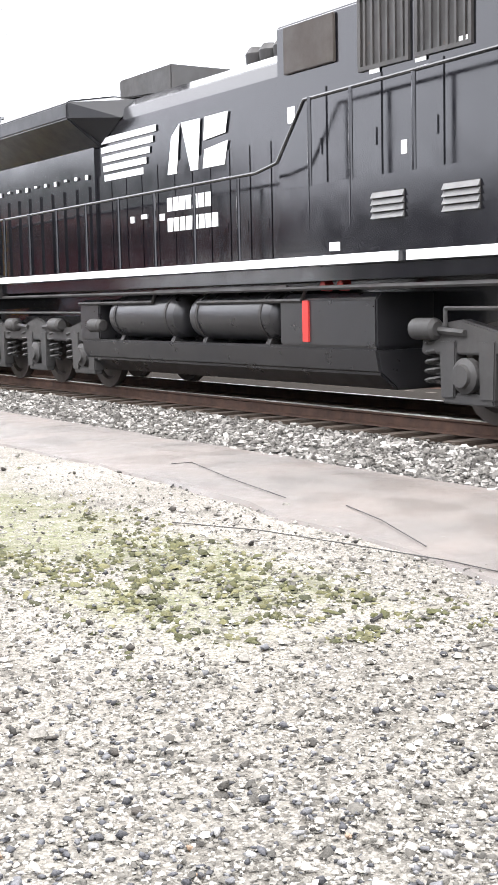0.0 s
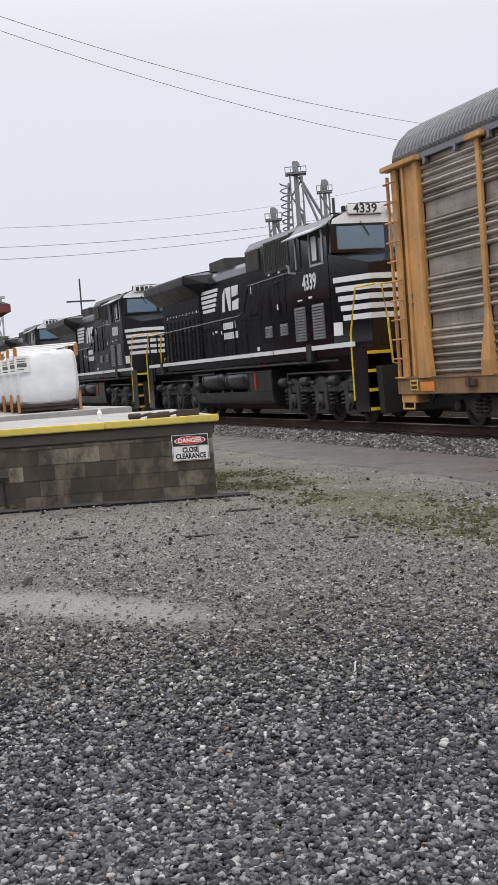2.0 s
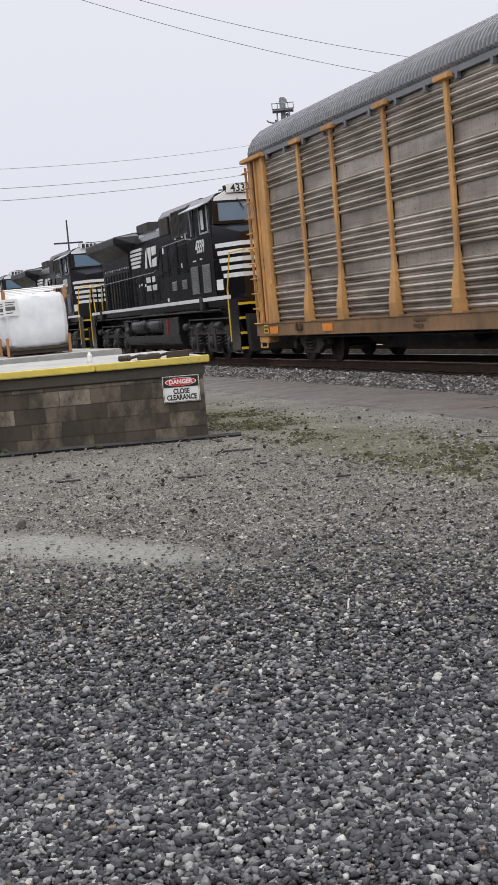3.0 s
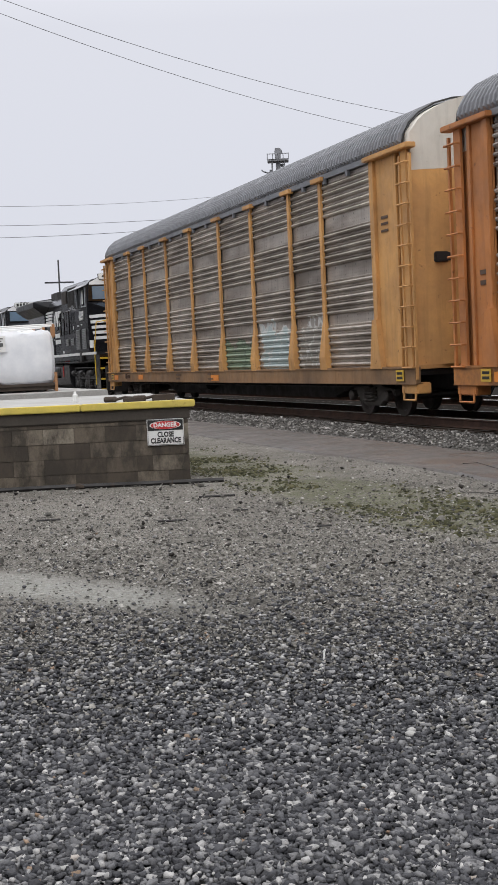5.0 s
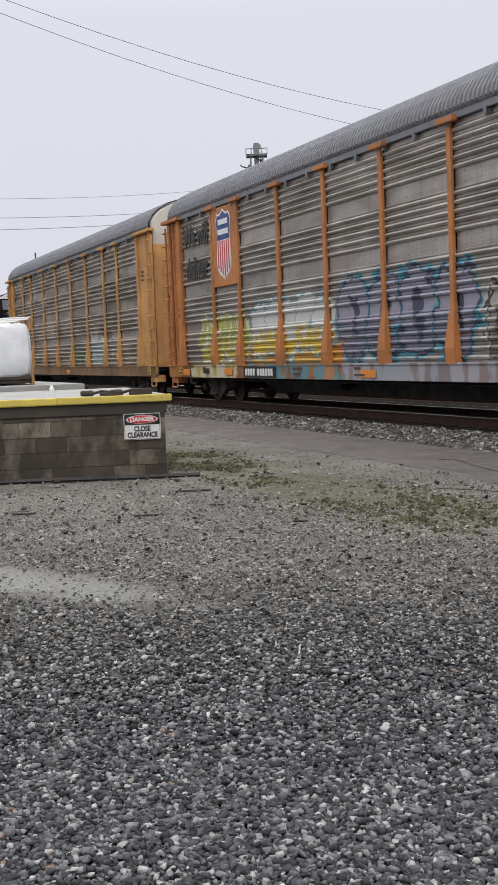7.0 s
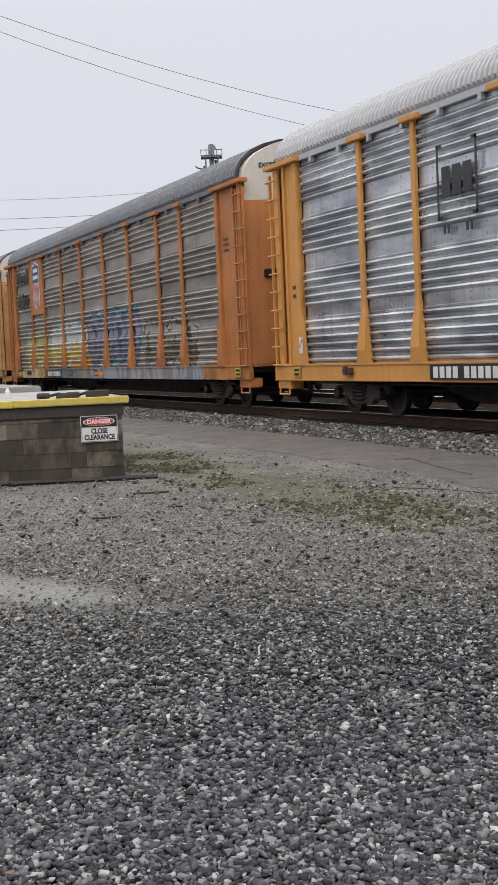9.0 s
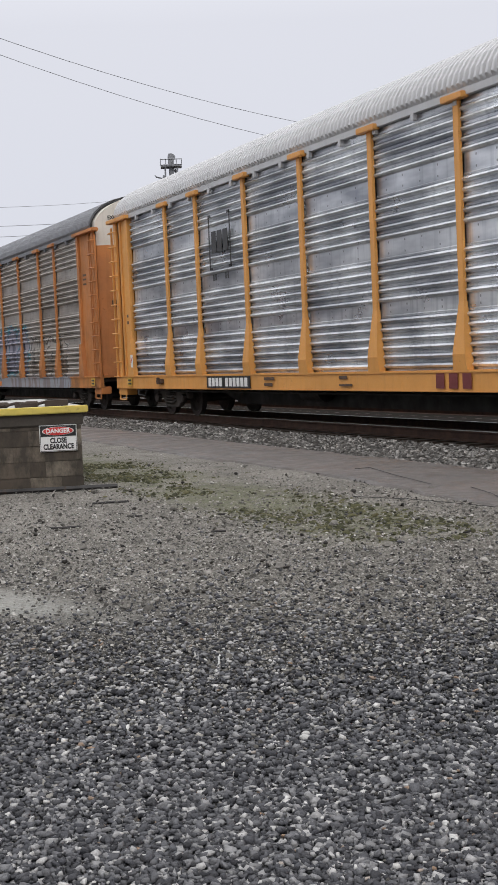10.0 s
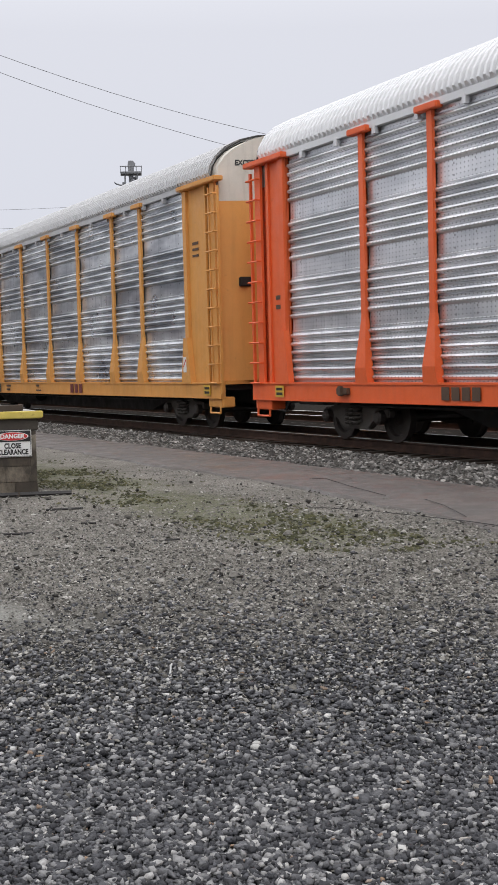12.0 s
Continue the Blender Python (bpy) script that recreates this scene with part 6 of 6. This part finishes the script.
def debris():
    """Sticks, bolts and broken bits that lie on the yard."""
    r = random.Random(12)
    spots = [(4.46, 14.01, 0.42, -12), (3.39, 12.16, 0.3, -15), (4.26, 12.58, 0.16, -30), (4.5, 10.89, 0.14, -20), (7.68, 14.03, 0.12, 50), (8.45, 22.8, 0.14, 8), (8.37, 18.48, 0.16, -10), (2.31, 13.02, 0.25, -10), (5.0, 12.0, 0.08, 0), (6.2, 9.3, 0.2, 30), (2.9, 14.2, 0.12, 40)]
    for i, (x, y, s, a) in enumerate(spots):
        bm = bmesh.new()
        n = 6
        tube(bm, [(s * (k / n - 0.5), 0.02 * s * math.sin(k * 0.9 + i), 0.006) for k in range(n + 1)], 0.008 + 0.012 * s, 5)
        b = part("stick", bm, M_DARK)
        b.matrix_basis = pose(x, y, lumpy(x, y) + 0.012, 0, 0, a)
        tagged(b, "dark broken stick lying on the gravel", "debris", "debris on the yard")
    bm = bmesh.new()
    tube(bm, [(0, 0, 0), (0.01, 0.005, 0.07), (0.012, 0, 0.075)], 0.005, 6)
    b = part("white_stick", bm, M_SIGNW)
    b.matrix_basis = pose(2.45, 6.02, 0)
    tagged(b, "short white stick upright in the gravel", "debris")
    for i, (x, y, s) in enumerate(((2.27, 4.67, 0.024), (2.3, 4.72, 0.018), (2.08, 3.65, 0.02), (1.55, 16.55, 0.06), (2.75, 16.4, 0.05))):
        bm = bmesh.new()
        bmesh.ops.create_icosphere(bm, subdivisions=2, radius=s)
        for v in bm.verts:
            v.co *= 1 + 0.5 * noise.noise(v.co * 18 + Vector((i * 3.0, 0, 0)))
            v.co.z *= 0.6
        b = part("stone", bm, M_SLAB)
        b.matrix_basis = pose(x, y, 0.02)
        tagged(b, "pale white stone among the grey gravel", "stone", "pale stones on the yard")
    for i in range(16):
        u, s = 0.15 + i * 0.2 + r.uniform(-0.08, 0.08), r.uniform(0.025, 0.07)
        bm = bmesh.new()
        bmesh.ops.create_icosphere(bm, subdivisions=2, radius=s)
        for v in bm.verts:
            v.co *= 1 + 0.6 * noise.noise(v.co * 16 + Vector((i * 2.0, 5, 0)))
            v.co.z *= 0.7
        b = part("clod", bm, M_TIMBER)
        b.matrix_basis = DOCK @ pose(u, -0.12 - r.uniform(0, 0.12), s * 0.35)
        tagged(b, "dark clod of earth at the dock's foot", "rubble", "clods along the dock")
    bm = bmesh.new()
    tube(bm, [(-1.6, 0, 0.03), (-0.5, 0.02, 0.04), (0.6, -0.02, 0.035), (1.75, 0.03, 0.03)], 0.035, 6)
    b = part("iron_bar", bm, M_DARK)
    b.matrix_basis = DOCK @ pose(2.0, -0.25, 0)
    tagged(b, "rusty iron bar lying along the dock's foot", "bar")


debris()


# ---- the station beyond ----
def station():
    house = thing("station_building", "dark red station with a wide hipped shingle roof", "building", m=pose(4.55, 44.5, 0, 0, 0, 6))
    # x runs to the left along the front (negative), y back
    bm = bmesh.new()
    box(bm, -9, 0, 0, 6, -0.1, 3.6)
    wall = part("wall", bm, M_REDWALL, house, "", 0.02)
    bm = bmesh.new()
    box(bm, -9.02, 0.02, -0.02, 6.02, -0.1, 0.5)
    part("plinth", bm, M_BEAM, house)
    for x in (-1.45, -3.6):
        bm = bmesh.new()
        box(bm, x, x + 0.8, -0.06, 0.02, 0.3, 2.3)
        door = part("window", bm, M_GRILLE, wall, "", 0.02)
        for z in (0.4, 1.4):
            bm = bmesh.new()
            box(bm, x + 0.1, x + 0.7, -0.075, -0.05, z, z + 0.8)
            part("pane", bm, M_GLASS, door)
    bm = bmesh.new()
    e = 1.4
    v = [bm.verts.new(p) for p in ((-9 - e, -e, 4.35), (e, -e, 4.35), (e, 6 + e, 4.35), (-9 - e, 6 + e, 4.35), (-6.5, 3, 6.6), (-2.6, 3, 6.6))]
    for f in ((0, 1, 5, 4), (1, 2, 5), (2, 3, 4, 5), (3, 0, 4)):
        bm.faces.new([v[k] for k in f])
    ext = bmesh.ops.extrude_face_region(bm, geom=bm.faces[:])
    bmesh.ops.translate(bm, verts=[q for q in ext["geom"] if isinstance(q, bmesh.types.BMVert)], vec=(0, 0, 0.12))
    part("roof", bm, M_SHINGLE, house)
    bm = bmesh.new()
    prism(bm, [(-e - 0.02, 4.2), (-e - 0.02, 4.46), (-e + 0.03, 4.46), (-e + 0.03, 4.2)], "x", -9 - e, e + 0.02)
    box(bm, e - 0.03, e + 0.02, -e, 6 + e, 4.2, 4.46)
    part("fascia", bm, M_TRIMR, house, "maroon roof edge board")
    bm = bmesh.new()
    v = [bm.verts.new(p) for p in ((-9 - e, -e, 4.2), (e, -e, 4.2), (e, 6 + e, 4.2), (-9 - e, 6 + e, 4.2), (-9, 0, 3.5), (0, 0, 3.5), (0, 6, 3.5), (-9, 6, 3.5))]
    for f in ((0, 4, 5, 1), (1, 5, 6, 2), (2, 6, 7, 3), (3, 7, 4, 0)):
        bm.faces.new([v[k] for k in f])
    part("soffit", bm, M_BROWN, house, "brown timber soffit")
    for x in (-0.1, -3.0, -6.0):
        bm = bmesh.new()
        tube(bm, [(x, 0, 2.5), (x, -0.6, 3.25), (x, -1.25, 4.15)], 0.07, 6)
        part("eave_bracket", bm, M_PALE, house, "pale timber eave bracket")
    bm = bmesh.new()
    tube(bm, [(0.2, -0.9, 4.1), (0.25, -0.6, 3.6), (0.12, -0.08, 3.45), (0.12, -0.08, 0.3)], 0.05, 6)
    part("downpipe", bm, M_TRIMR, house)
    # low wing at the end
    bm = bmesh.new()
    prism(bm, [(-0.2, -0.1), (-0.2, 3.1), (0.25, 3.1), (0.5, 2.9), (0.5, -0.1)], "y", 1.0, 5.0)
    part("side_wing", bm, M_REDWALL, house, "", 0.02)
    bm = bmesh.new()
    prism(bm, [(-0.2, 3.35), (0.75, 2.95), (0.75, 2.85), (-0.2, 3.2)], "y", 0.7, 5.2)
    part("wing_roof", bm, M_TRIMR, house)


station()


def mast(name, label, m, h, r, material, arms=()):
    ob = thing(name, label, "mast", m=m)
    bm = bmesh.new()
    lathe(bm, [(-0.3, r), (h, r * 0.7)], "z", (0, 0, 0), 8)
    part("shaft", bm, material, ob, "", 0, True)
    for z, w in arms:
        bm = bmesh.new()
        box(bm, -w, w, -r * 0.6, r * 0.6, z - r * 0.7, z + r * 0.7)
        part("crossarm", bm, material, ob)
    return ob


mast("power_pole", "distant dark power pole with one crossarm", pose(18.9, 96, 0), 9.6, 0.085, M_POLE, ((7.9, 1.1),))


def aerials():
    """Two slim aerial masts behind the station roof."""
    tall = thing("radio_mast", "tall thin dark radio mast leaning a little", "mast", m=pose(4.85, 47.2, 0))
    bm = bmesh.new()
    lathe(bm, [(0, 0.09), (7, 0.08), (8.6, 0.07)], "z", (0, 0, 0), 8)
    lathe(bm, [(8.6, 0.045), (12, 0.04), (20, 0.025)], "z", (-0.12, 0, 0), 8)
    part("shaft", bm, M_POLE, tall, "", 0, True)
    for z in (7.2, 9.2, 11.6):
        bm = bmesh.new()
        lathe(bm, [(-0.2, 0.09), (0.2, 0.09)], "z", (-0.08, 0, z), 8)
        part("clamp", bm, M_POLE, tall)
    bm = bmesh.new()
    tube(bm, [(0.12, 0, 3), (0.2, 0, 8.1), (0.3, 0, 8.25), (0.42, 0, 8.2), (0.62, 0, 3.0)], 0.035, 6)
    part("side_conduit", bm, M_POLE, tall)


aerials()


def lattice(bm, x, y, z0, z1, w, step, r):
    for sx in (-1, 1):
        for sy in (-1, 1):
            tube(bm, [(x + sx * w, y + sy * w, z0), (x + sx * w, y + sy * w, z1)], r, 4)
    z, k = z0, 0
    while z < z1 - step * 0.5:
        s = 1 if k % 2 else -1
        for sy in (-1, 1):
            tube(bm, [(x - s * w, y + sy * w, z), (x + s * w, y + sy * w, min(z + step, z1))], r * 0.6, 4)
            tube(bm, [(x + sy * w, y - s * w, z), (x + sy * w, y + s * w, min(z + step, z1))], r * 0.6, 4)
        z, k = z + step, k + 1


def grain_tower():
    """The elevator legs of a mill: lattice towers with heads, platforms and slanting spouts."""
    mill = thing("grain_elevator", "distant pale steel elevator legs with platforms and spouts", "tower", m=pose(43.2, 112, 0, 0, 0, -21))
    for name, x, h, w in (("tall_leg", 0.0, 20.9, 0.75), ("left_leg", -2.35, 16.8, 0.6), ("right_leg", 2.55, 19.0, 0.55)):
        bm = bmesh.new()
        lattice(bm, x, 0, 0, h - 1.2, w * 0.75, 1.6, 0.075)
        box(bm, x - w * 0.3, x + w * 0.3, -0.3, 0.3, 0, h - 1.0)
        leg = part(name, bm, M_TOWER, mill)
        bm = bmesh.new()
        box(bm, x - w * 1.3, x + w * 1.3, -w, w, h - 1.3, h - 1.15)
        for dz in (0.0, 0.5):
            tube(bm, [(x - w * 1.3, -w, h - 1.15 + dz), (x + w * 1.3, -w, h - 1.15 + dz)], 0.04, 4)
        for k in range(5):
            px = x - w * 1.3 + k * w * 0.65
            tube(bm, [(px, -w, h - 1.2), (px, -w, h - 0.6)], 0.035, 4)
        part("platform", bm, M_TOWER, leg)
        bm = bmesh.new()
        prism(bm, [(x - 0.3, h - 0.35), (x - 0.22, h - 0.05), (x + 0.18, h - 0.05), (x + 0.42, h - 0.3), (x + 0.42, h - 0.55), (x - 0.3, h - 0.55)], "y", -0.28, 0.28)
        box(bm, x - 0.28, x + 0.28, -0.3, 0.3, h - 1.2, h - 0.3)
        part("head", bm, M_TOWER, leg, "", 0.03)
    for a, b in (((0.3, 0, 19.4), (2.4, 0.2, 15.2)), ((0.5, -0.3, 18.6), (2.2, -0.2, 14.0)), ((-0.7, 0, 18.9), (-1.3, 0, 11.5)), ((0.3, 0, 16), (1.3, 0, 10)), ((-2.2, 0, 15.4), (-0.9, 0, 12))):
        bm = bmesh.new()
        tube(bm, [a, b], 0.14, 6)
        part("spout", bm, M_TOWER, mill)
    bm = bmesh.new()
    n = 60
    tube(bm, [(-1.05 + 0.5 * math.cos(i * 0.8), 0.5 * math.sin(i * 0.8), 13.6 + i * 0.09) for i in range(n)], 0.07, 4)
    part("spiral_stair", bm, M_TOWER, mill)
    bm = bmesh.new()
    box(bm, -4, 6, -2, 3, 0, 7.6)
    part("mill_house", bm, M_TOWER, mill, "pale sheet-metal mill house", 0.05)
    bm = bmesh.new()
    lathe(bm, [(7, 0.14), (17.2, 0.14)], "z", (3.3, 0, 0), 8)
    part("stack", bm, M_POLE, mill)


grain_tower()


def far_mast():
    ob = thing("lamp_tower", "far pale lattice lamp tower", "tower", m=pose(25.6, 198, 0))
    for x in (-0.7, 0.7):
        bm = bmesh.new()
        lattice(bm, x, 0, 0, 17.5 if x < 0 else 16, 0.35, 2.2, 0.09)
        part("leg", bm, M_PALE, ob)
    bm = bmesh.new()
    box(bm, -1.8, 1.6, -0.4, 0.4, 15.6, 16.0)
    lathe(bm, [(0, 0.5), (0.4, 0.8), (1.0, 0.8), (1.3, 0.4)], "z", (-0.6, 0, 17.3), 10)
    part("lamp_head", bm, M_PALE, ob)


far_mast()


def wire(a, b, sag, r, material, label):
    """A hanging line through two points given as compass angle, height angle and distance, run on past both."""
    def at(az, el, d):
        az, el = radians(az), radians(el)
        return Vector((-math.sin(az) * d, math.cos(az) * d, 1.6 + math.tan(el) * d))
    p, q = at(*a), at(*b)
    bm = bmesh.new()
    ks = [-0.8 + i * 0.1 for i in range(30)]
    tube(bm, [p.lerp(q, k) - Vector((0, 0, sag * 4 * k * (1 - k))) for k in ks], r, 5)
    tagged(part("overhead_wire", bm, material), label, "wire", "overhead wires")


wire((-7.85, 16.1, 40), (-26.67, 10.25, 52), 0.36, 0.0095, M_WIRE, "thin black overhead wire across the yard")
wire((-6.15, 16.15, 40), (-25.42, 9.7, 52), 0.36, 0.0095, M_WIRE, "thin black overhead wire across the yard")
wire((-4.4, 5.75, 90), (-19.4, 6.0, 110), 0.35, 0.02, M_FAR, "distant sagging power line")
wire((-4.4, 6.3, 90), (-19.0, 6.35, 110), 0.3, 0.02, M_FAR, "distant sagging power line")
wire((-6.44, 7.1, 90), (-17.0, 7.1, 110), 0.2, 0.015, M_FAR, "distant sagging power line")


def reflection_wall():
    """A plain unseen wall added behind the camera; its stepped top darkens the train's reflections."""
    bm = bmesh.new()
    prism(bm, [(-40, -0.1), (-40, 6.0), (58, 6.0), (58, 8.6), (66, 9.4), (80, 8.8), (90, 9.6), (96, 13.0), (210, 13.0), (210, -0.1)], "x", -13.4, -13)
    return tagged(part("wall_rear", bm, M_REAR), "plain dark unseen wall added to shape the train's reflections", "wall", kind="structure")


reflection_wall()


# ---- what moves ----
def run_at(t):
    return float(np.interp(t, [a for a, _ in RUN], [b for _, b in RUN]))


def motions():
    """The train rolls along its track, and the wheels of the nearer cars turn with it."""
    for ob, y0 in MOVERS:
        walk(ob, [(t, pose(TRACK_X, y0 + d, RAIL_Z)) for t, d in RUN])
    steps = [i / 15 for i in range(181)]
    for ob, y, r in WHEELS:
        walk(ob, [(t, pose(0, y, r, -math.degrees(run_at(t) / r) % 360)) for t in steps])


motions()
